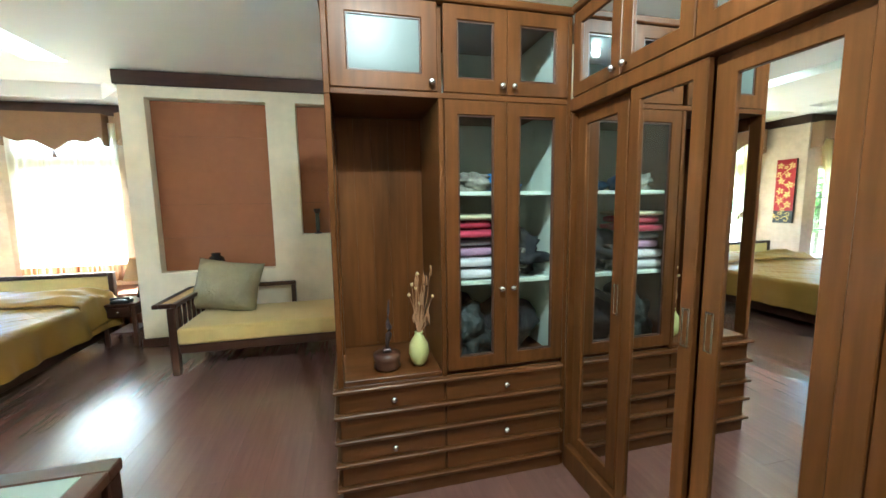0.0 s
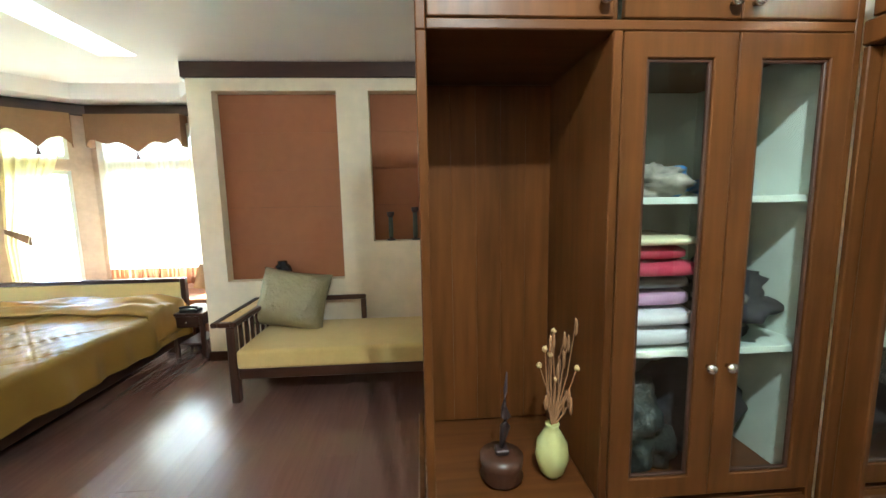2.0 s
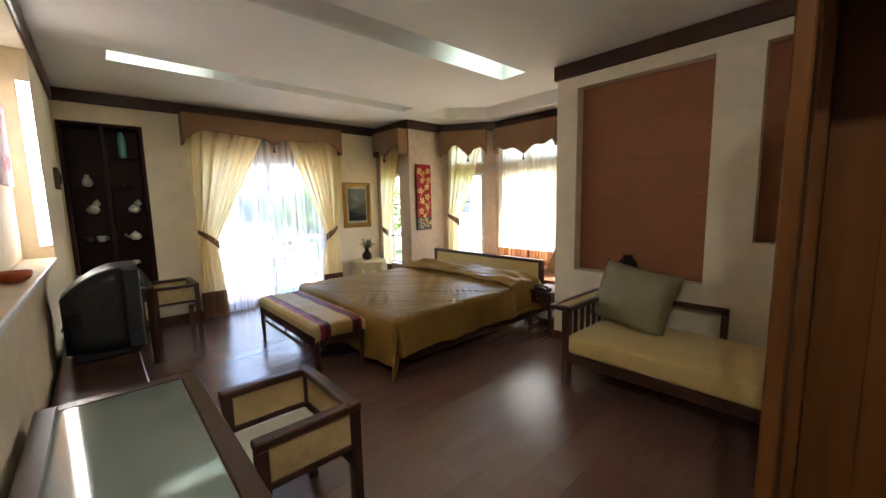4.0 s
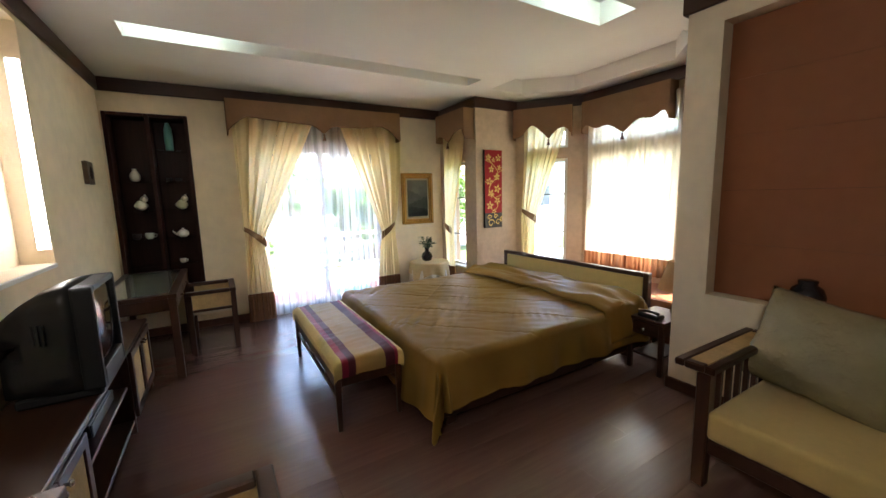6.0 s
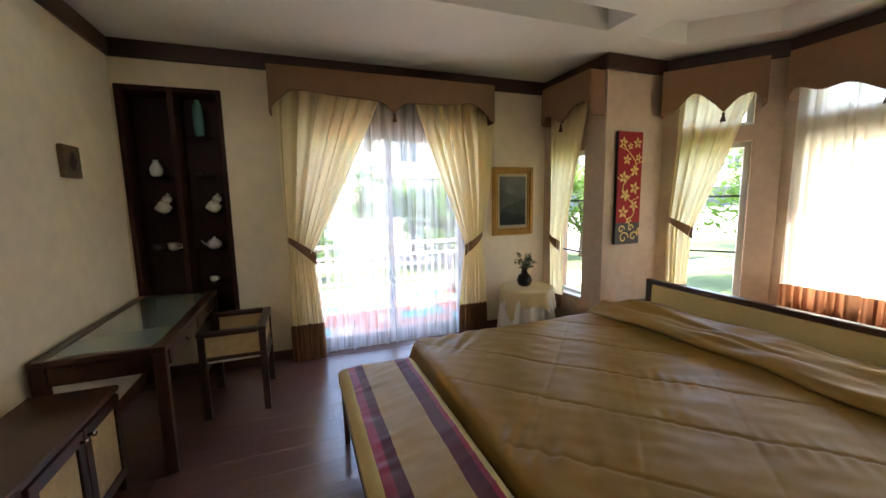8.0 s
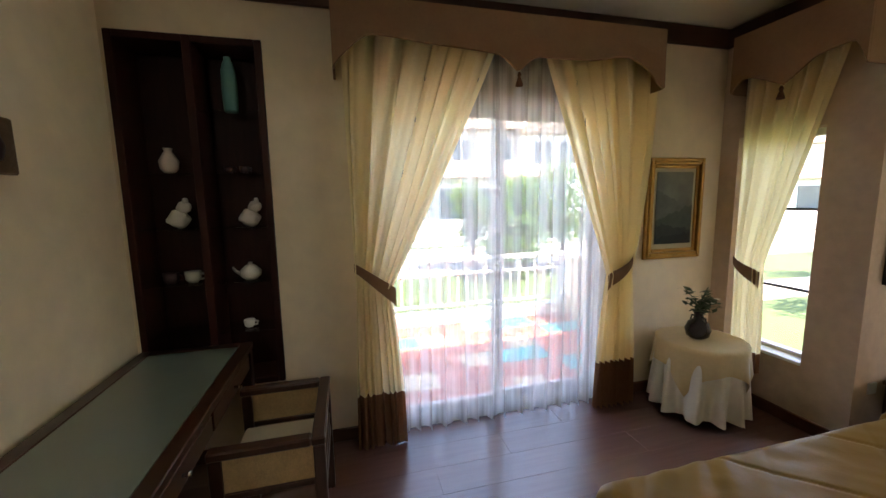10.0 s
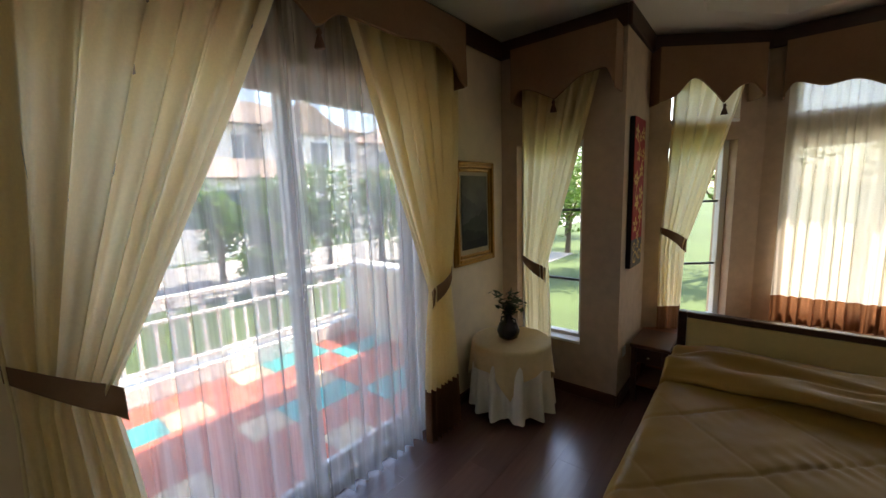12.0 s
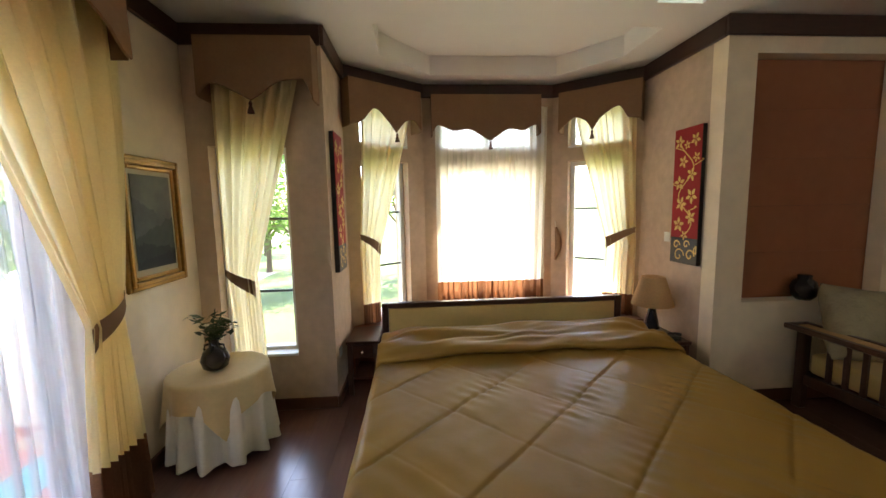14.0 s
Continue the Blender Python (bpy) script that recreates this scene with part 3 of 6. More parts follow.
def scallop(u, knots):
    """The height of a scalloped edge at u: a smooth run through the knots on either side of its lowest inner point."""
    inner = min(range(1, len(knots) - 1), key=lambda k: knots[k][1] + abs(knots[k][0] - (knots[0][0] + knots[-1][0]) / 2) * 0.3)
    run_ = knots[:inner + 1] if u <= knots[inner][0] else knots[inner:]
    u = max(run_[0][0], min(run_[-1][0], u))
    k = max(i for i in range(len(run_) - 1) if run_[i][0] <= u)
    (u0, z0), (u1, z1) = run_[k], run_[k + 1]

    def slope(i):
        if i == 0 or i == len(run_) - 1:
            return (run_[min(i + 1, len(run_) - 1)][1] - run_[max(i - 1, 0)][1]) / (run_[min(i + 1, len(run_) - 1)][0] - run_[max(i - 1, 0)][0])
        a, b = (run_[i][1] - run_[i - 1][1]) / (run_[i][0] - run_[i - 1][0]), (run_[i + 1][1] - run_[i][1]) / (run_[i + 1][0] - run_[i][0])
        return 0.0 if a * b <= 0 else 2 * a * b / (a + b)

    w = u1 - u0
    t = (u - u0) / w
    h00, h10, h01, h11 = 2 * t ** 3 - 3 * t ** 2 + 1, t ** 3 - 2 * t ** 2 + t, -2 * t ** 3 + 3 * t ** 2, t ** 3 - t ** 2
    return h00 * z0 + h10 * w * slope(k) + h01 * z1 + h11 * w * slope(k + 1)


def valance(p0, p1, depth, knots, label, z1=2.543, edge=0.012, tassel=True):
    """A pelmet of brown cloth over the wall from p0 to p1, room on the left; knots: (metres along, height) of its lower edge."""
    m, _ = frame_of(p0, p1)
    ua, ub = knots[0][0], knots[-1][0]
    v = thing("valance", tuple(m @ Vector(((ua + ub) / 2, depth / 2, z1 - 0.4))), label, "valance", "brown window valances")
    bm = bmesh.new()
    n = 72
    cols = []
    for i in range(n + 1):
        u = ua + (ub - ua) * i / n
        zb = scallop(u, knots)
        puff = 0.004 * math.sin(9 * u + 4 * ua)
        cols.append([bm.verts.new(p) for p in ((u, depth, z1), (u, depth + puff, (z1 + zb) / 2), (u, depth + 0.004, zb + 0.006), (u, depth - edge / 2, zb), (u, depth - edge, zb + 0.006), (u, depth - edge, z1))])
    for a, b in zip(cols, cols[1:]):
        for k in range(6):
            bm.faces.new((a[k], b[k], b[(k + 1) % 6], a[(k + 1) % 6]))
    bm.faces.new(cols[0])
    bm.faces.new(cols[-1])
    part("front_panel", shift(bm, m), M_VAL, v)
    for x, z in ((ua, knots[0][1]), (ub - edge, knots[-1][1])):
        part("side_panel", shift(box(x, x + edge, 0.003, depth - edge - 0.001, z - 0.004, z1, 0.003), m), M_VAL, v)
    part("top_board", shift(box(ua + edge, ub - edge, 0.003, depth - edge, z1 - 0.02, z1 - 0.002, 0.002), m), M_DARK, v)
    if tassel:
        x, z = min(knots[1:-1], key=lambda q: q[1] + abs(q[0] - (ua + ub) / 2) * 0.3)
        t = lathe([(0.004, 0.0), (0.009, -0.008), (0.012, -0.02), (0.008, -0.028), (0.020, -0.066), (0.022, -0.078)], 10)
        part("tassel", shift(t, m @ Matrix.Translation((x, depth + 0.008, z - 0.002))), M_TASSEL, v, "brown cord tassel", True)
    return v


def drape(name, m, edges, z0, z1, hem, folds, amp, label, group, off=0.06, tie=None, material=None, nv=44, nu=90, hem_mat=None, seed=0, flare=0.35):
    """A gathered curtain in the frame m (x along the wall, y into the room). edges(v): the two sides at v, 0 the top to 1 the foot."""
    c = thing(name, tuple(m @ Vector((sum(edges(1)) / 2, off, z0))), label, "curtain", group)

    def place(u, v):
        l, r = edges(v)
        w = abs(r - l)
        wide = abs(edges(0)[1] - edges(0)[0])
        tight = max(0.18, min(1.0, w / wide))
        a = amp * (0.22 + 0.78 * tight + 0.3 * flare * v * v) * (0.5 + 0.5 * min(1, v * 4 + 0.3))
        uu = u + 0.034 * math.sin(7 * u + seed) + 0.016 * math.sin(17 * u + 2 * seed) + 0.014 * math.sin(3 * v + 11 * u)
        y = off + a * math.sin(2 * math.pi * folds * uu + seed) + 0.35 * a * math.sin(2 * math.pi * folds * 2.3 * uu + 1.7 * seed + 2.1 * v)
        x = l + (r - l) * u + 0.3 * a * math.cos(2 * math.pi * folds * uu + seed)
        return m @ Vector((x, max(0.008, y), z1 + (z0 - z1) * v))

    vh = (z1 - hem) / (z1 - z0)
    part("panel", sheet(lambda u, v: place(u, v * vh), nu, nv), material or M_CURT, c, smooth=True)
    if hem > z0:
        part("hem", sheet(lambda u, v: place(u, vh + v * (1 - vh)), nu, 8), hem_mat or M_HEM, c, "brown cloth border", True)
    if tie:
        zt, drop, side = tie
        vt = (z1 - zt) / (z1 - z0)
        l, r = edges(vt)
        if side < 0:
            l, r = r, l
        def band(u, v):
            x = l + (r - l) * u * 0.93
            y = off * 0.4 + (off * 0.6 + amp * 0.75 + 0.02) * math.sin(math.pi * min(0.86, 0.10 + 0.9 * u)) ** 0.5
            return m @ Vector((x, y, zt + 0.085 - drop * u ** 1.2 - v * (0.05 + 0.06 * u)))
        part("tieback", sheet(band, 16, 3), M_VAL, c, "brown cloth tieback", True)
    return c


def tied(outer0, inner0, outer_t, inner_t, outer1, inner1, vt):
    def f(v):
        if v < vt:
            k = v / vt
            e = k ** 1.08
            return outer0 + (outer_t - outer0) * k ** 2, inner0 + (inner_t - inner0) * e
        k = (v - vt) / (1 - vt)
        e = 1 - (1 - k) ** 2
        return outer_t + (outer1 - outer_t) * e, inner_t + (inner1 - inner_t) * e
    return f


MW, _ = frame_of((WX, 4.425), (WX, 1.80))  # along the west wall, x runs towards -y


def wy(y):
    return 4.40 - y


DOOR_EDGE = ((0.735, 2.185), (0.765, 2.19), (0.87, 2.29), (1.03, 2.352), (1.30, 2.315), (1.62, 2.312), (1.755, 2.223), (1.89, 2.310), (2.30, 2.336), (2.58, 2.356), (2.74, 2.245), (2.79, 2.18))
valance((WX, NY1), (WX, SY), 0.20, DOOR_EDGE, "long brown cloth valance over the terrace door")
VT = (2.45 - 0.97) / 2.45
drape("curtain", MW, tied(wy(2.08), wy(3.00), wy(2.10), wy(2.305), wy(2.075), wy(2.37), VT), 0.005, 2.45, 0.34, 7, 0.052, "cream curtain tied back, brown border, beside the terrace door", "cream curtains", off=0.105, tie=(1.06, 0.16, 1), seed=0.4, nu=150)
drape("curtain", MW, tied(wy(4.12), wy(3.25), wy(3.985), wy(3.79), wy(4.03), wy(3.71), VT), 0.005, 2.45, 0.34, 7, 0.052, "cream curtain tied back, brown border, by the gilt picture", "cream curtains", off=0.105, tie=(1.02, 0.14, 1), seed=2.2, nu=150)
drape("sheer_curtain", MW, lambda v: (wy(3.06), wy(2.20)), 0.02, 2.46, 0.02, 9, 0.030, "white sheer curtain hanging over the glass door", "sheers", off=0.035, material=M_SHEER, nu=160, nv=16, seed=1.0, flare=0.2)
drape("sheer_curtain", MW, lambda v: (wy(3.92), wy(3.04)), 0.02, 2.46, 0.02, 9, 0.030, "white sheer curtain hanging over the glass door", "sheers", off=0.035, material=M_SHEER, nu=160, nv=16, seed=3.0, flare=0.2)
bm = tube([(WX + 0.04, 2.1, 2.47), (WX + 0.04, 4.05, 2.47)], 0.010, 8)
single("curtain_rail", bm, M_WHITE, (WX + 0.04, 3.07, 2.46), "white curtain rail behind the valance", "rail")

# narrow window in the pier
MN, _ = frame_of((AX0, NY1), (WX, NY1))
PIER_EDGE = ((0.022, 2.162), (0.088, 2.281), (0.21, 2.27), (0.368, 2.175), (0.408, 2.15), (0.465, 2.182), (0.65, 2.255), (0.735, 2.179))
valance((AX0, NY1), (WX, NY1), 0.17, PIER_EDGE, "brown cloth valance over the narrow window")
drape("curtain", MN, tied(0.70, 0.10, 0.695, 0.485, 0.675, 0.465, 0.66), 0.28, 2.50, 0.42, 7, 0.036, "cream curtain tied back at the narrow window", "cream curtains", off=0.075, tie=(0.985, 0.09, 1), seed=1.1, nu=120)

# bay windows
MBW, _ = frame_of(BAY_B, BAY_A)
MBE, _ = frame_of(BAY_D, BAY_C)
MBN, _ = frame_of(BAY_C, BAY_B)
WEST_EDGE = ((0.145, 2.175), (0.175, 2.215), (0.245, 2.272), (0.308, 2.258), (0.434, 2.137), (0.515, 2.225), (0.65, 2.32), (0.79, 2.195), (0.90, 2.160))
EAST_EDGE = ((0.002, 2.206), (0.10, 2.225), (0.187, 2.337), (0.33, 2.265), (0.412, 2.153), (0.481, 2.249), (0.571, 2.290), (0.66, 2.235), (0.735, 2.170))
WIDE_EDGE = ((0.172, 2.168), (0.222, 2.252), (0.358, 2.200), (0.471, 2.216), (0.68, 2.098), (0.915, 2.213), (1.031, 2.198), (1.196, 2.251), (1.258, 2.166))
valance(BAY_B, BAY_A, 0.16, WEST_EDGE, "brown scalloped valance over a narrow bay window")
valance(BAY_D, BAY_C, 0.16, EAST_EDGE, "brown scalloped valance over a narrow bay window")
valance(BAY_C, BAY_B, 0.16, WIDE_EDGE, "brown scalloped valance over the wide bay window")
BT = (2.45 - 1.08) / 2.10
drape("curtain", MBW, tied(0.75, 0.17, 0.805, 0.60, 0.79, 0.615, BT), 0.35, 2.45, 0.59, 6, 0.032, "cream curtain tied back in the bay", "cream curtains", off=0.06, tie=(1.15, 0.10, 1), seed=0.2, nu=120)
drape("curtain", MBE, tied(0.06, 0.62, 0.025, 0.285, 0.035, 0.315, BT), 0.35, 2.45, 0.60, 6, 0.032, "cream curtain tied back in the bay", "cream curtains", off=0.06, tie=(1.16, 0.10, 1), seed=2.6, nu=120)
drape("curtain", MBN, lambda v: (0.08 + 0.03 * v, 0.665), 0.47, 2.45, 0.68, 8, 0.020, "thin cream curtain drawn across the wide bay window", "drawn bay curtains", off=0.06, material=M_VOILE, seed=0.9, nu=120)
drape("curtain", MBN, lambda v: (0.645, 1.215 + 0.015 * v), 0.47, 2.45, 0.68, 8, 0.020, "thin cream curtain drawn across the wide bay window", "drawn bay curtains", off=0.055, material=M_VOILE, seed=2.9, nu=120)


def loose_tieback():
    le = Vector((BAY_C[0] - BAY_D[0], BAY_C[1] - BAY_D[1])).length - 0.045
    t = thing("tieback", tuple(MBE @ Vector((le, 0.015, 0.88))), "brown cloth tieback hanging loose on the bay wall", "tieback")

    def crescent(u, v):
        bulge = 0.072 * math.sin(math.pi * (0.06 + 0.90 * u)) ** 0.8
        return MBE @ Vector((le - bulge * v, 0.010 + 0.016 * math.sin(math.pi * v) + 0.006 * math.sin(9 * u), 1.23 - 0.35 * u))
    b = part("band", sheet(crescent, 22, 6), M_VAL, t, smooth=True)
    s = b.modifiers.new("thickness", "SOLIDIFY")
    s.thickness = 0.006
    part("cord", tube([MBE @ Vector((le, 0.004, 1.285)), MBE @ Vector((le - 0.006, 0.018, 1.26)), MBE @ Vector((le - 0.008, 0.014, 1.225))], 0.004, 6), M_CREAMCLOTH, t, "pale hanging cord", True)


loose_tieback()

# wooden ledge inside the bay
bm = bmesh.new()
pts = [(AX0 + 0.02, 5.40), (AX1 - 0.02, 5.40), (BAY_D[0] - 0.02, BAY_D[1] - 0.02), (BAY_C[0], BAY_C[1] - 0.02), (BAY_B[0], BAY_B[1] - 0.02), (BAY_A[0] + 0.02, BAY_A[1] - 0.02)]
top = [bm.verts.new((x, y, 0.40)) for x, y in pts]
low = [bm.verts.new((x, y, 0.0)) for x, y in pts]
bm.faces.new(top)
bm.faces.new(low[::-1])
for k in range(6):
    bm.faces.new((top[k], low[k], low[(k + 1) % 6], top[(k + 1) % 6]))
single("bay_ledge", bm, mat("red_brown_ledge_wood", (0.20, 0.07, 0.03), 0.4, var=0.2, stretch=GRAIN_X), (-3.1, 5.7, 0), "red-brown wooden ledge filling the bay window", "ledge", kind="structure")

# ---- niche wall ----
def niche_panels(name, x0, x1, z0, z1, n, label):
    p = thing(name, ((x0 + x1) / 2, NY2 + 0.12, z0), label, "panel")
    part("backing", box(x0, x1, NY2 + 0.122, NY2 + 0.130, z0, z1, 0), M_TRIM, p)
    h = (z1 - z0) / n
    for k in range(n):
        part("panel", box(x0, x1, NY2 + 0.108, NY2 + 0.120, z0 + k * h + 0.0007, z0 + (k + 1) * h - 0.0007, 0.0015), M_NICHE, p)


niche_panels("niche_lining", -1.565, -0.501, 0.747, 2.438, 5, "terracotta brown panels lining the wall niche")
niche_panels("niche_lining", -0.216, 0.599, 1.092, 2.438, 4, "terracotta brown panels lining the smaller wall niche")
pot = single("pot", lathe([(0.045, 0), (0.072, 0.03), (0.082, 0.09), (0.066, 0.135), (0.040, 0.155), (0.044, 0.178), (0.034, 0.182)], 24, (-1.07, NY2 + 0.02, 0.746)), M_POT, (-1.07, NY2 + 0.02, 0.746), "dark round pot standing in the wall niche", "pot", smooth=True)
for x, h in ((-0.058, 0.27), (0.172, 0.31)):
    c = thing("candle_holder", (x, NY2 + 0.06, 1.091), "dark metal candle holder standing in the small niche", "candle holder", "niche candle holders")
    part("base", lathe([(0.04, 0), (0.04, 0.012), (0.015, 0.02), (0.015, 0.03)], 16, (x, NY2 + 0.055, 1.091)), M_BRONZE, c)
    part("glass", lathe([(0.020, 0.03), (0.022, 0.10), (0.020, h - 0.05)], 14, (x, NY2 + 0.055, 1.091)), M_FROST, c, "pale glass tube", True)
    part("cap", lathe([(0.022, h - 0.05), (0.034, h - 0.03), (0.034, h)], 16, (x, NY2 + 0.055, 1.091)), M_BRONZE, c)


# ---- daybed ----
def daybed():
    x0, x1, y0, y1 = -1.23, 0.85, 3.78, 4.55
    d = thing("daybed", ((x0 + x1) / 2, (y0 + y1) / 2, 0), "dark wooden daybed with yellow seat and slatted arm", "daybed")
    for x in (x0 + 0.03, x1 - 0.09):
        for y in (y0, y1 - 0.06):
            part("leg", box(x, x + 0.06, y, y + 0.06, 0, 0.575 if x < 0 else 0.25, 0.006), M_DARK, d)
    part("front_rail", box(x0 + 0.092, x1 - 0.092, y0 + 0.012, y0 + 0.045, 0.18, 0.255, 0.005), M_DARKX, d)
    part("back_rail", box(x0 + 0.092, x1 - 0.092, y1 - 0.05, y1 - 0.017, 0.18, 0.255, 0.005), M_DARKX, d)
    part("side_rail", box(x0 + 0.042, x0 + 0.078, y0 + 0.062, y1 - 0.062, 0.18, 0.255, 0.004), M_DARK, d)
    arm = bmesh.new()
    for a, b, c, e in ((x0 - 0.075, x0 - 0.03, y0 + 0.0, y1), (x0 + 0.06, x0 + 0.105, y0 + 0.0, y1), (x0 - 0.03, x0 + 0.06, y0 + 0.0, y0 + 0.05), (x0 - 0.03, x0 + 0.06, y1 - 0.05, y1)):
        merge(arm, box(a, b, c, e, 0.576, 0.612, 0.007))
    am = part("armrest", arm, M_DARK, d)
    part("arm_pad", box(x0 - 0.03, x0 + 0.06, y0 + 0.05, y1 - 0.05, 0.585, 0.608, 0.004), M_RATTAN, am, "woven cane inlay")
    for k in range(5):
        y = y0 + 0.15 + k * 0.10
        part("slat", box(x0 + 0.048, x0 + 0.072, y, y + 0.03, 0.256, 0.575, 0.004), M_DARK, d)
    bk = bmesh.new()
    merge(bk, box(-0.86, -0.30, y1 - 0.045, y1 - 0.012, 0.575, 0.615, 0.006))
    for x in (-0.86, -0.345):
        merge(bk, box(x, x + 0.045, y1 - 0.045, y1 - 0.012, 0.256, 0.574, 0.005))
    part("backrest", bk, M_DARK, d)
    part("seat_cushion", box(x0 + 0.085, x1 - 0.02, y0 + 0.0, y1 - 0.055, 0.257, 0.40, 0.03, seg=3), M_YELLOW, d, "yellow upholstered seat", True)
    return d


daybed()


def pillow(c, w, h, t, m):
    bm = bmesh.new()
    for s in (1, -1):
        def f(u, v):
            a, b = 2 * u - 1, 2 * v - 1
            k = (max(0, 1 - a ** 4) * max(0, 1 - b ** 4)) ** 0.55
            wr = 0.012 * noise.noise(Vector((a * 3, b * 3, s * 2))) + 0.008 * noise.noise(Vector((a * 8, b * 8, s)))
            return Vector((a * w / 2 * (1 - 0.06 * (1 - abs(b)) * abs(a)), s * (t / 2 * k) + wr * k, b * h / 2 * (1 - 0.06 * (1 - abs(a)) * abs(b))))
        sheet(f, 24, 24, bm)
    bmesh.ops.remove_doubles(bm, verts=bm.verts, dist=0.0005)
    return shift(bm, m)


single("wrapped_cushion", pillow(None, 0.60, 0.50, 0.24, pose(-0.90, 4.35, 0.635, -22, 8, -4)), M_PLASTIC, (-0.90, 4.28, 0.40), "olive square cushion wrapped in clear plastic on the daybed", "cushion", smooth=True)


# ---- bed ----
BX0, BX1, BY0 = -4.08, -2.19, 2.95


def bed():
    b = thing("bed", ((BX0 + BX1) / 2, 3.95, 0), "wide bed with dark frame and yellow padded headboard", "bed")
    f = bmesh.new()
    hx0, hx1 = -4.147, -2.21
    for x0, x1, z0, z1 in ((hx0, hx0 + 0.05, 0, 0.72), (hx1 - 0.05, hx1, 0, 0.72), (hx0 + 0.05, hx1 - 0.05, 0.68, 0.72), (hx0 + 0.05, hx1 - 0.05, 0.25, 0.30)):
        merge(f, box(x0, x1, 5.045, 5.105, z0, z1, 0.006))
    hb = part("headboard", f, M_DARKX, b, "dark wooden headboard frame")
    part("pad", box(hx0 + 0.052, hx1 - 0.052, 5.053, 5.093, 0.302, 0.678, 0.012, seg=2), M_YELLOW, hb, "yellow padded panel")
    for x in (BX0 + 0.02, BX1 - 0.05):
        part("side_rail", box(x, x + 0.03, BY0 + 0.02, 5.044, 0.08, 0.22, 0.005), M_DARK, b)
    part("foot_rail", box(BX0 + 0.052, BX1 - 0.052, BY0 + 0.02, BY0 + 0.05, 0.08, 0.22, 0.005), M_DARKX, b)
    for x in (BX0 + 0.06, BX1 - 0.13):
        for y in (BY0 + 0.06, 4.85):
            part("leg", box(x, x + 0.07, y, y + 0.07, 0, 0.08, 0.004), M_DARK, b)
    part("mattress", box(BX0 + 0.02, BX1 - 0.02, BY0 + 0.03, 5.04, 0.222, 0.45, 0.05, seg=3), M_CREAMCLOTH, b, "cream mattress", True)
    for x in (-3.63, -2.66):
        single("bed_pillow", pillow(None, 0.80, 0.40, 0.11, pose(x, 4.72, 0.515, 86, 0, 0)), M_GOLDCLOTH, (x, 4.7, 0.45), "pillow hidden under the olive bedspread on the bed", "pillow", smooth=True)


bed()


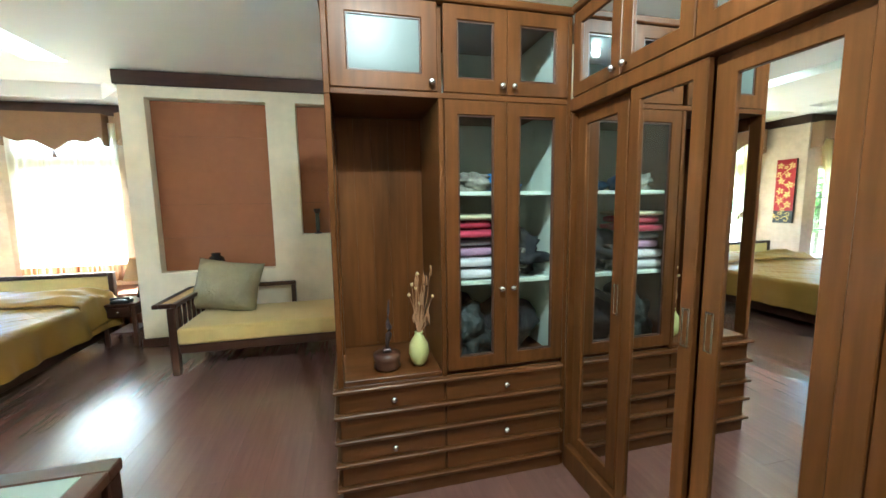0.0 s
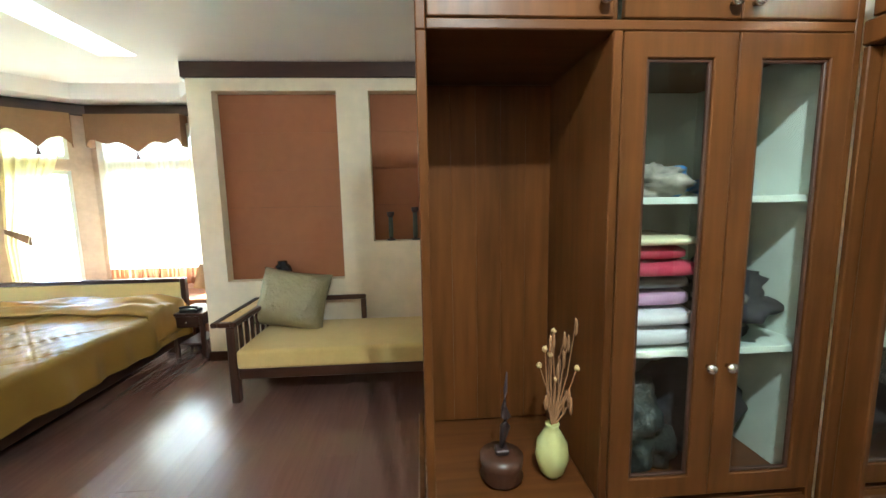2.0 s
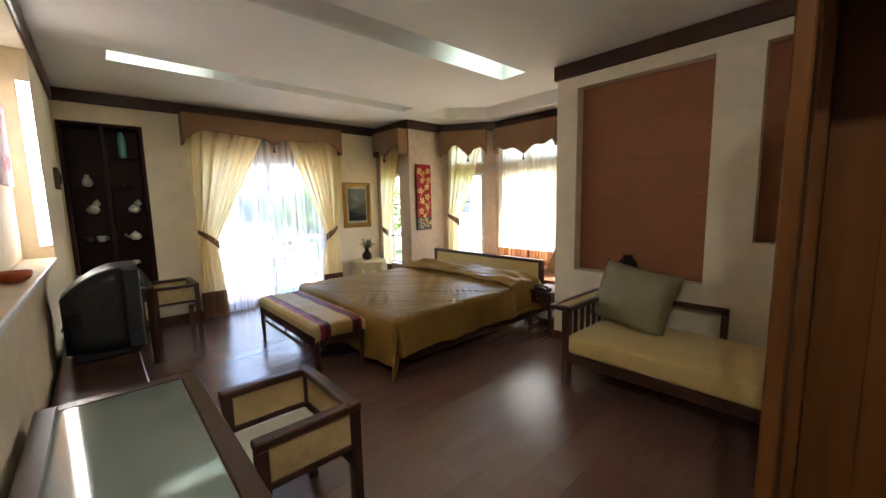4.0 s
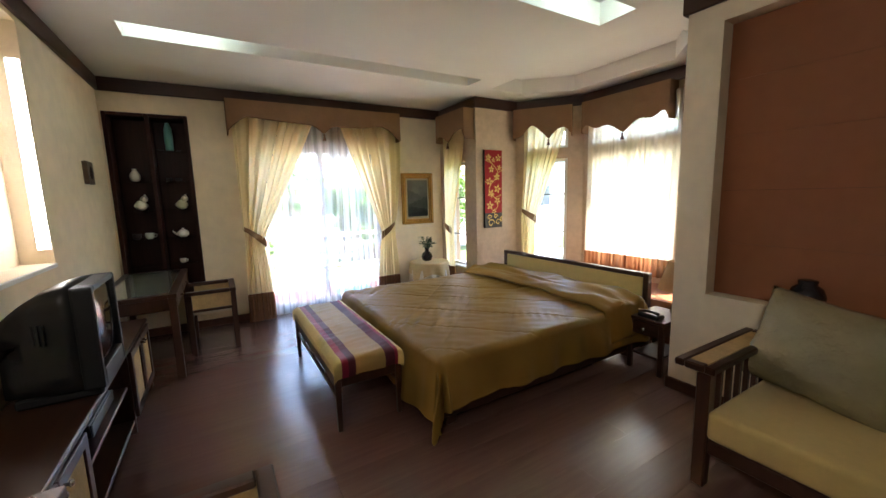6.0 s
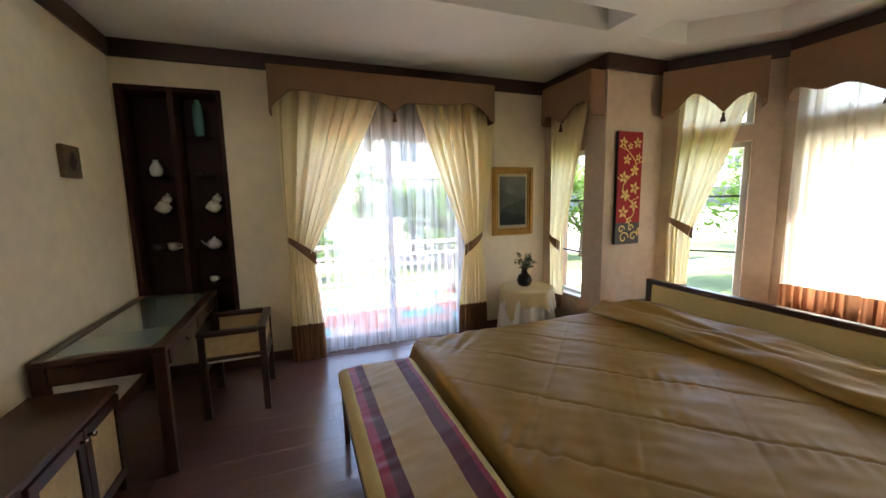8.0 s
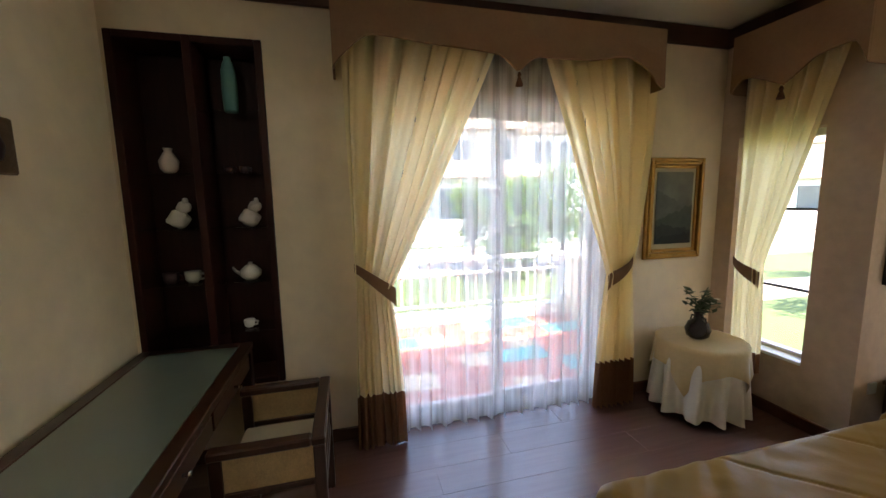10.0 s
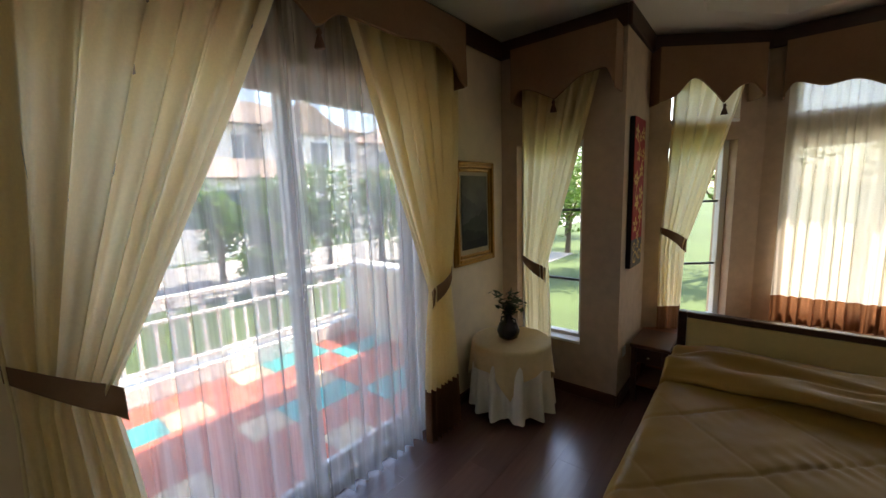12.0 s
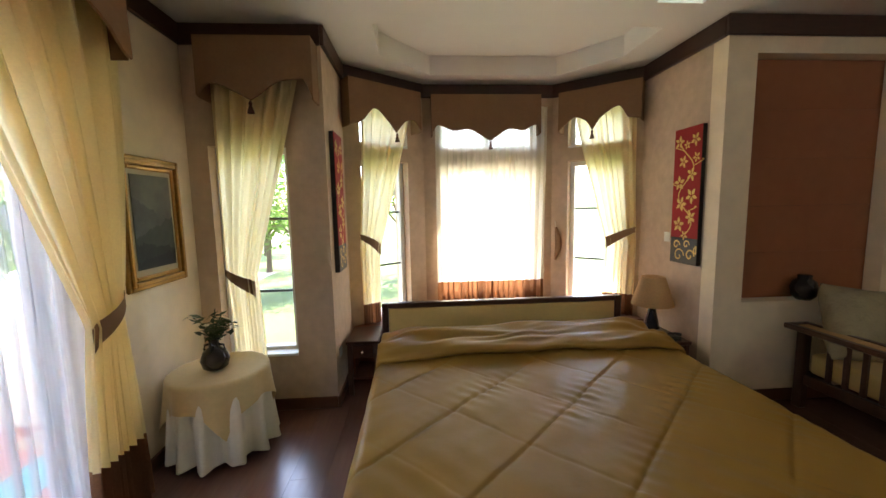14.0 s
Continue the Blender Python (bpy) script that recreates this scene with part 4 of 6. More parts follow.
def comforter():
    top, W, L = 0.50, (BX1 - BX0) / 2 + 0.005, 4.93 - BY0
    cx = (BX0 + BX1) / 2
    dropx, dropy = 0.33, 0.43

    def f(u, v):
        a = (2 * u - 1) * (W + dropx)
        b = v * (L + dropy)
        ox, ob = max(0.0, abs(a) - W), max(0.0, b - L)
        r = math.hypot(ox, ob)
        sx = math.copysign(min(abs(a), W), a)
        yy = min(b, L)
        dx, dy = (math.copysign(ox, a) / r, ob / r) if r > 1e-6 else (0.0, 0.0)
        rr = 0.055
        if r < rr * 1.57:
            h, dn = rr * math.sin(r / rr), rr * (1 - math.cos(r / rr))
        else:
            h, dn = rr + 0.12 * (r - rr * 1.57), rr + (r - rr * 1.57)
        along_edge = b * 1.0 if ox > ob else a
        rip = (0.020 * math.sin(along_edge * 11 + 1.3 * math.sin(along_edge * 3.1)) + 0.012 * math.sin(along_edge * 23)) * smoothstep(0.03, 0.30, r)
        if ox > 0.02 and ob > 0.02:
            ang = math.atan2(ob, ox)
            rip += 0.045 * math.sin(ang * 8) * smoothstep(0.06, 0.4, r)
        h += rip
        z = top - dn
        # pillow swell under the head end
        z += 0.035 * smoothstep(0.62, 0.42, b) * smoothstep(W + 0.02, W - 0.18, abs(a)) * (0.86 + 0.14 * math.cos(a * 3.4))
        # quilting: stitched diagonals and soft creases
        q = 0.0
        for s in (1, -1):
            t = ((a * 0.70 + s * b * 0.72) / 0.40) % 1.0
            dd = min(t, 1 - t) * 0.40
            q -= (0.0064 if s > 0 else 0.0022) * math.exp(-((dd / 0.0075) ** 2)) - 0.0035 * (dd / 0.20) ** 0.5
            if s > 0:
                pk = max(0.0, noise.noise(Vector((a * 1.3, b * 1.3, 6.0))) + 0.1)
                q += 0.0075 * pk * math.sin((a * 0.70 - b * 0.72) * 92 + 2 * noise.noise(Vector((a * 4, b * 4, 2)))) * math.exp(-((dd / 0.09) ** 2))
        q += 0.010 * noise.noise(Vector((a * 3.1, b * 3.1, 0.3))) + 0.004 * noise.noise(Vector((a * 13 + b * 6, b * 9, 1.3)))
        q += 0.007 * smoothstep(1.1, 1.9, b) * math.sin((a * 0.9 - b) * 42 + 3 * noise.noise(Vector((a * 2, b * 2, 5)))) * max(0, noise.noise(Vector((a * 1.6, b * 1.6, 9))))
        x, y = cx + sx + dx * h, 4.93 - yy - dy * h
        z = max(0.015 + 0.01 * abs(math.sin(9 * a)), z)
        return Vector((x, y, z + q * (1 if r < 0.03 else 0.5)))

    c = thing("bedspread", (cx, 3.9, 0.45), "olive gold quilted bedspread draped over the bed", "bedspread")
    body = part("quilt", sheet(f, 270, 300), M_GOLDCLOTH, c, smooth=True)
    s = body.modifiers.new("thickness", "SOLIDIFY")
    s.thickness, s.offset = 0.014, -1

    def g(u, v):
        a = (2 * u - 1) * (W + 0.32)
        ox = max(0.0, abs(a) - W)
        b = 0.06 + v * 0.50
        k = 1 - abs(2 * v - 1) ** 6
        z = top + 0.030 + 0.042 * smoothstep(0.70, 0.40, b) * smoothstep(W + 0.02, W - 0.18, abs(a)) + 0.026 * k
        z += 0.030 * noise.noise(Vector((a * 3, b * 6, 4))) + 0.030 * noise.noise(Vector((a * 2 + b * 9, b * 12, 8))) * k + 0.016 * math.sin(a * 7 + b * 20 + 3 * noise.noise(Vector((a * 2, b, 0)))) * k * 0.7
        edge = 0.07 * noise.noise(Vector((a * 1.7, 0, 7)))
        h = min(ox, 0.04) + 0.12 * ox
        dn = max(0.0, ox - 0.03)
        return Vector((cx + math.copysign(min(abs(a), W) + h, a), 4.95 - b - edge * v - 0.25 * ox * v, z - dn))

    fold = part("turned_fold", sheet(g, 120, 30), M_GOLDCLOTH, c, smooth=True)
    s = fold.modifiers.new("thickness", "SOLIDIFY")
    s.thickness, s.offset = 0.022, -1


comforter()


# ---- bench at the foot of the bed ----
def bench():
    x0, x1, y0, y1 = -3.93, -2.53, 2.39, 2.85
    b = thing("bench", ((x0 + x1) / 2, (y0 + y1) / 2, 0), "low dark wooden bench with striped tan and maroon seat", "bench")
    for x in (x0 + 0.01, x1 - 0.05):
        for y in (y0 + 0.01, y1 - 0.05):
            leg = box(x, x + 0.04, y, y + 0.04, 0, 0.375, 0.004)
            for v in leg.verts:
                if v.co.z < 0.1:
                    v.co.x += (x + 0.02 - v.co.x) * 0.3
                    v.co.y += (y + 0.02 - v.co.y) * 0.3
            part("leg", leg, M_DARK, b)
    for y in (y0 + 0.015, y1 - 0.045):
        part("rail", box(x0 + 0.051, x1 - 0.051, y, y + 0.03, 0.29, 0.374, 0.004), M_DARKX, b)
        part("stretcher", box(x0 + 0.051, x1 - 0.051, y + 0.005, y + 0.025, 0.215, 0.24, 0.004), M_DARKX, b)
        for k in range(3):
            x = x0 + 0.32 + k * 0.36
            part("strut", box(x, x + 0.03, y + 0.007, y + 0.023, 0.2405, 0.2895, 0.003), M_DARK, b)
    for x in (x0 + 0.015, x1 - 0.045):
        part("end_rail", box(x, x + 0.03, y0 + 0.051, y1 - 0.051, 0.29, 0.374, 0.004), M_DARK, b)
    # long stripes over the cushion and down its ends
    stripes = ((0.0, 0.11, M_YELLOW, "yellow stripe"), (0.11, 0.20, M_MAROON, "maroon stripe"), (0.20, 0.30, M_PURPLE, "dark purple stripe"), (0.30, 0.72, M_RUNNER, "tan silk middle"), (0.72, 0.86, M_PURPLE, "dark purple stripe"), (0.86, 0.91, M_MAROON, "maroon stripe"), (0.91, 1.0, M_YELLOW, "yellow stripe"))
    for a, c, m, lab in stripes:
        def f(u, v):
            s = a + (c - a) * v
            t = u * (x1 - x0 + 0.26) - 0.13
            y = y0 + (y1 - y0) * s
            edge = min(s, 1 - s) * (y1 - y0)
            zz = 0.47 - 0.028 * max(0.0, 1 - edge / 0.045) ** 2 + 0.006 * noise.noise(Vector((t * 6, s * 4, 2))) + 0.007 * max(-0.2, noise.noise(Vector((t * 26 + s * 5, s * 3.2, 7)))) * min(1.0, edge / 0.05)
            if t < 0:
                return Vector((x0 - 0.004 - 0.012 * math.sin(-t * 24), y, zz - 0.01 + t * 0.8))
            if t > x1 - x0:
                o = t - (x1 - x0)
                return Vector((x1 + 0.004 + 0.012 * math.sin(o * 24), y, zz - 0.01 - o * 0.8))
            e = min(t, x1 - x0 - t)
            return Vector((x0 + t, y, zz - 0.01 * max(0.0, 1 - e / 0.04) ** 2))
        part("stripe", sheet(f, 150, 8), m, b, lab, True)
    part("cushion", box(x0 + 0.002, x1 - 0.002, y0 + 0.002, y1 - 0.002, 0.376, 0.440, 0.012, seg=2), M_YELLOW, b, "yellow seat cushion", True)


bench()


# ---- desks and chairs ----
def desk(x0, x1, y0, y1, label):
    d = thing("desk", ((x0 + x1) / 2, (y0 + y1) / 2, 0), label, "desk", "glass topped desks")
    t = bmesh.new()
    for a, b, c, e in ((x0, x1, y1 - 0.06, y1), (x0, x1, y0, y0 + 0.06), (x0, x0 + 0.06, y0 + 0.06, y1 - 0.06), (x1 - 0.06, x1, y0 + 0.06, y1 - 0.06)):
        merge(t, box(a, b, c, e, 0.680, 0.715, 0.004))
    top = part("top_frame", t, M_DARKX, d, "dark wooden edge")
    part("glass_top", box(x0 + 0.061, x1 - 0.061, y0 + 0.061, y1 - 0.061, 0.697, 0.7125, 0.001), M_DESKGLASS, top, "grey-green glass inset")
    part("front_apron", box(x0 + 0.065, x1 - 0.065, y1 - 0.045, y1 - 0.02, 0.58, 0.679, 0.004), M_DARKX, d)
    part("back_apron", box(x0 + 0.065, x1 - 0.065, y0 + 0.01, y0 + 0.03, 0.58, 0.679, 0.004), M_DARKX, d)
    n = 2
    w = (x1 - x0 - 0.16) / n
    for k in range(n):
        a = x0 + 0.08 + k * w
        dr = part("drawer_front", box(a + 0.008, a + w - 0.008, y1 - 0.022, y1 - 0.006, 0.587, 0.672, 0.004), M_DARKX, d)
        part("knob", lathe([(0.006, 0), (0.006, 0.012), (0.012, 0.018), (0.010, 0.026)], 12), M_CHROME, dr, "steel knob", True).matrix_basis = Matrix.Translation(Vector((a + w / 2, y1 - 0.006, 0.630)) - BASE[d]) @ pose(0, 0, 0, -90) @ Matrix.Translation(BASE[d])
    for x in (x0 + 0.005, x1 - 0.06):
        for y in (y0 + 0.005, y1 - 0.06):
            part("leg", box(x, x + 0.055, y, y + 0.055, 0, 0.679, 0.004), M_DARK, d)
        part("side_apron", box(x + 0.015, x + 0.04, y0 + 0.061, y1 - 0.061, 0.58, 0.679, 0.004), M_DARK, d)
    return d


desk(-5.365, -3.985, 0.988, 1.540, "dark wooden desk with green glass top under the display shelf")
desk(-1.62, -0.345, 0.988, 1.475, "dark wooden desk with green glass top along the cream wall")


def armchair(name, m, label):
    c = thing(name, (0, 0, 0), label, "chair", "cane panel armchairs")
    w, d, h, s = 0.53, 0.41, 0.605, 0.044
    for x in (-w / 2, w / 2 - s):
        for y in (-d / 2, d / 2 - s):
            part("leg", box(x, x + s, y, y + s, 0, h - 0.035, 0.004), M_DARK, c)
    for x in (-w / 2, w / 2 - s):
        part("arm", box(x - 0.004, x + s + 0.004, -d / 2 + s + 0.006, d / 2 + 0.004, h - 0.034, h, 0.006), M_DARK, c)
        part("lower_rail", box(x + 0.006, x + s - 0.006, -d / 2 + s + 0.001, d / 2 - s - 0.001, h - 0.20, h - 0.175, 0.003), M_DARK, c)
        part("side_panel", box(x + 0.013, x + s - 0.013, -d / 2 + s + 0.001, d / 2 - s - 0.001, h - 0.174, h - 0.036, 0.001), M_RATTAN, c, "woven cane panel")
    part("back_rail", box(-w / 2 - 0.004, w / 2 + 0.004, -d / 2 - 0.004, -d / 2 + s + 0.005, h - 0.034, h, 0.006), M_DARKX, c)
    part("back_lower_rail", box(-w / 2 + s + 0.001, w / 2 - s - 0.001, -d / 2 + 0.006, -d / 2 + s - 0.006, h - 0.20, h - 0.175, 0.003), M_DARKX, c)
    part("back_panel", box(-w / 2 + s + 0.001, w / 2 - s - 0.001, -d / 2 + 0.013, -d / 2 + s - 0.013, h - 0.174, h - 0.036, 0.001), M_RATTAN, c, "woven cane panel")
    for y in (-d / 2 + 0.006, d / 2 - s + 0.006):
        part("seat_rail", box(-w / 2 + s + 0.001, w / 2 - s - 0.001, y, y + s - 0.012, 0.315, 0.370, 0.003), M_DARKX, c)
    part("seat", box(-w / 2 + s + 0.004, w / 2 - s - 0.004, -d / 2 + s + 0.002, d / 2 - 0.01, 0.371, 0.415, 0.018, seg=3), M_CREAMCLOTH, c, "cream padded seat", True)
    c.matrix_basis = m
    return c


chair_a = armchair("armchair", pose(-1.31, 1.752, 0, 0, 0, 180), "dark wooden armchair with cane panels at the near desk")
chair_b = copy_thing(chair_a, pose(-4.765, 1.762, 0, 0, 0, 180))
tagged(chair_b, "dark wooden armchair with cane panels at the shelf desk")


# ---- television cabinet, television, recorder ----
def tv_cabinet():
    x0, x1, y0, y1, h = -3.965, -1.65, 0.985, 1.325, 0.558
    c = thing("tv_cabinet", ((x0 + x1) / 2, 1.13, 0), "low dark wooden television cabinet with cane doors", "cabinet")
    part("top", box(x0 - 0.01, x1 + 0.01, y0, y1 + 0.01, h - 0.03, h, 0.006), M_DARKX, c)
    part("bottom", box(x0 + 0.021, x1 - 0.021, y0, y1 - 0.01, 0.07, 0.095, 0.003), M_DARKX, c)
    part("back", box(x0 + 0.021, x1 - 0.021, y0, y0 + 0.012, 0.096, h - 0.031, 0), M_DARKX, c)
    for x in (x0, -3.26, -2.34, x1 - 0.02):
        part("upright", box(x, x + 0.02, y0 + 0.013, y1 - 0.004, 0.0, h - 0.031, 0.003), M_DARK, c)
    part("shelf", box(-3.239, -2.341, y0 + 0.013, y1 - 0.02, 0.30, 0.32, 0.003), M_DARKX, c)
    for a, b, kx in ((x0 + 0.022, -3.612, -3.64), (-3.608, -3.262, -3.58), (-2.318, -1.99, -2.02), (-1.986, x1 - 0.022, -1.955)):
        d = part("door", ring(a, b, 0.10, h - 0.035, 0.05, y1 - 0.003, y1 + 0.016), M_DARK, c)
        part("cane_panel", box(a + 0.051, b - 0.051, y1 + 0.002, y1 + 0.008, 0.151, h - 0.086, 0.001), M_RATTAN, d, "woven cane panel")
        k = lathe([(0.006, 0), (0.006, 0.012), (0.013, 0.018), (0.010, 0.028)], 12)
        part("knob", shift(k, pose(kx, y1 + 0.016, h - 0.07, -90)), M_CHROME, d, "steel knob", True)


tv_cabinet()


def television():
    x0, x1, yf, z0 = -2.98, -2.55, 1.37, 0.559
    t = thing("television", (-2.765, 1.18, z0), "old black tube television standing on the cabinet", "television")
    bz = bmesh.new()
    for a, b, c, d in ((x0, x0 + 0.03, 0.60, 1.08), (x1 - 0.03, x1, 0.60, 1.08), (x0 + 0.03, x1 - 0.03, 0.60, 0.69), (x0 + 0.03, x1 - 0.03, 1.05, 1.08)):
        merge(bz, box(a, b, yf - 0.08, yf, c, d, 0.012, seg=2))
    part("bezel", bz, M_BLACK, t)
    part("screen", sheet(lambda u, v: Vector((x0 + 0.033 + (x1 - x0 - 0.066) * u, yf - 0.02 + 0.016 * (1 - (2 * u - 1) ** 2) * (1 - (2 * v - 1) ** 2), 0.70 + 0.356 * v)), 12, 10), M_SCREEN, t, "dark curved glass screen", True)
    hood = box(x0 + 0.01, x1 - 0.01, 1.02, yf - 0.081, 0.61, 1.07, 0.0)
    bmesh.ops.subdivide_edges(hood, edges=hood.edges[:], cuts=5, use_grid_fill=True)
    for v in hood.verts:
        k = max(0.0, (yf - 0.081 - v.co.y) / 0.27)
        v.co.x = (v.co.x + 2.765) * (1 - 0.30 * k ** 1.6) - 2.765
        arch = 1 - ((v.co.x + 2.765) / 0.27) ** 2
        if v.co.z > 0.9:
            v.co.z += 0.02 * arch - 0.16 * k ** 2
    part("hood", hood, M_BLACK, t, "black rear housing", True)
    for k in range(7):
        y = 1.065 + k * 0.02
        part("vent", box(x1 - 0.095 + (k * 0.013), x1 - 0.085 + (k * 0.013) + 0.004, y, y + 0.008, 0.84, 0.93, 0.001), M_BLACK, t)
    part("foot", box(x0 + 0.04, x1 - 0.04, 1.05, yf - 0.02, z0, 0.605, 0.01), M_BLACK, t)


television()
v = thing("video_recorder", (-2.85, 1.15, 0.3205), "flat dark video recorder on the open shelf", "recorder")
part("case", box(-3.08, -2.66, 1.0, 1.26, 0.3205, 0.39, 0.005), M_BLACK, v)
part("front", box(-3.08, -2.66, 1.261, 1.27, 0.325, 0.387, 0.003), M_GREYTOP, v, "grey front plate")
single("paper_box", box(-2.50, -2.40, 1.12, 1.25, 0.3205, 0.36, 0.004), M_CARD, (-2.45, 1.18, 0.3205), "small pale box on the cabinet shelf", "box")
bm = tube([(-3.28, 0.965, 0.60), (-3.25, 0.98, 0.64), (-3.20, 1.0, 0.62), (-3.14, 1.02, 0.585), (-3.05, 1.03, 0.583)], 0.006, 6)
single("cable", bm, M_BLACK, (-3.2, 1.0, 0.577), "black cable behind the television", "cable", smooth=True)

# ---- south wall recess: ledge, glowing daylight slit, pictures ----
LEDGE = single("recess_ledge", box(-3.650, -1.190, 0.810, 0.977, 1.052, 1.0785, 0.004), M_WHITE, (-2.4, 0.88, 1.052), "white painted ledge in the wall recess", "ledge", kind="structure")
# no opening here: an emitting panel gives the slit's daylight
ls = thing("light_strip", (-3.645, 0.92, 1.165), "tall glowing strip in place of a daylight slit in the recess jamb", "light strip")
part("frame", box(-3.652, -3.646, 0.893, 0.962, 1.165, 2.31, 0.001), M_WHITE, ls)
part("glow_panel", box(-3.645, -3.640, 0.900, 0.958, 1.175, 2.30, 0.001), M_SLIT, ls, "glowing panel in place of daylight")
single("bowl", lathe([(0.03, 0), (0.06, 0.02), (0.072, 0.055), (0.066, 0.055), (0.05, 0.022), (0.01, 0.012)], 20, (-2.41, 0.895, 1.0785)), M_BOWL, (-2.41, 0.895, 1.0785), "small orange glazed bowl on the white ledge", "bowl", smooth=True)


def flower_star(c, r, petals, rng, m, bm, z=0.0):
    """Leaf-shaped petals round a centre, in a picture's own plane (x across, z up, y out)."""
    a0 = rng.random() * 6.28
    for k in range(petals):
        a = a0 + 6.283 * k / petals
        q = []
        for t, w in ((0.1, 0.0), (0.45, 0.24), (0.75, 0.17), (1.0, 0.0), (0.75, -0.17), (0.45, -0.24)):
            x = c[0] + r * (t * math.cos(a) - w * math.sin(a))
            y = c[1] + r * (t * math.sin(a) + w * math.cos(a))
            q.append(bm.verts.new(m @ Vector((x, z, y))))
        bm.faces.new(q)


def triptych():
    t = thing("triptych", (-2.8, 0.81, 1.58), "three flower canvases in pink and white hung side by side", "picture", "flower canvases")
    rng = random.Random(5)
    pk = mat("pale_pink_canvas", (0.55, 0.36, 0.40), 0.8, var=0.35, scale=7)
    rd = mat("rose_paint", (0.38, 0.08, 0.12), 0.7)
    for x1 in (-3.55, -3.04, -2.53):
        cv = part("canvas", box(x1, x1 + 0.48, 0.8085, 0.830, 1.58, 2.10, 0.003), pk, t, "pink and white flower canvas")
        for _ in range(9):
            bm = bmesh.new()
            flower_star((rng.uniform(x1 + 0.07, x1 + 0.41), rng.uniform(1.64, 2.04)), rng.uniform(0.03, 0.07), 6, rng, Matrix.Identity(4), bm, 0.832)
            part("painted_flower", bm, rd if x1 < -3 else M_PETAL, cv)


triptych()
pl = thing("wall_plaque", (-4.645, 0.98, 1.61), "small dark wooden relief plaque on the cream wall", "plaque")
part("frame", box(-4.735, -4.555, 0.967, 1.0, 1.61, 1.80, 0.006), mat("plaque_wood", (0.13, 0.075, 0.04), 0.5, var=0.4, scale=20, bump=0.5, bscale=40), pl)
part("relief", blob((-4.645, 1.002, 1.705), (0.035, 0.014, 0.055), 3, 0.4, 2), M_BRONZE, pl, "dark carved relief", True)


# ---- display shelf in the west wall ----
M_SHELFWOOD = mat("deep_brown_shelf_wood", (0.040, 0.011, 0.007), 0.5, var=0.3, scale=3, stretch=GRAIN_Z, bump=0.03, spec=0.2)


def display_shelf():
    y0, y1, z0, z1 = SHELF_Y0 + 0.002, SHELF_Y1 - 0.002, SHELF_Z0 + 0.002, SHELF_Z1 - 0.002
    xb, xf = WX - 0.225, WX + 0.012
    s = thing("display_shelf", (WX - 0.1, (y0 + y1) / 2, z0), "dark wooden display shelf set into the wall, glass shelves", "shelf")
    part("back", box(xb - 0.012, xb, y0, y1, z0, z1, 0), M_SHELFWOOD, s)
    mid = 1.342
    for a, b in ((y0, y0 + 0.035), (mid - 0.02, mid + 0.02), (y1 - 0.035, y1)):
        part("upright", box(xb + 0.001, xf, a, b, z0, z1, 0.003), M_SHELFWOOD, s)
    for z in (z0, z1 - 0.035):
        for a, b in ((y0 + 0.036, mid - 0.021), (mid + 0.021, y1 - 0.036)):
            part("board", box(xb + 0.001, xf, a, b, z, z + 0.035, 0.003), M_SHELFWOOD, s)
    left, right = (y0 + 0.037, mid - 0.022), (mid + 0.022, y1 - 0.037)
    zs_l, zs_r = (0.76, 1.05, 1.36, 1.66), (0.76, 1.05, 1.36, 1.66, 1.99)
    for (a, b), zs in ((left, zs_l), (right, zs_r)):
        for z in zs:
            part("glass_shelf", box(xb + 0.002, xf - 0.03, a, b, z, z + 0.008, 0.001), M_GLASS, s, "clear glass shelf")
    return left, right


(SL0, SL1), (SR0, SR1) = display_shelf()
SXC = WX - 0.09


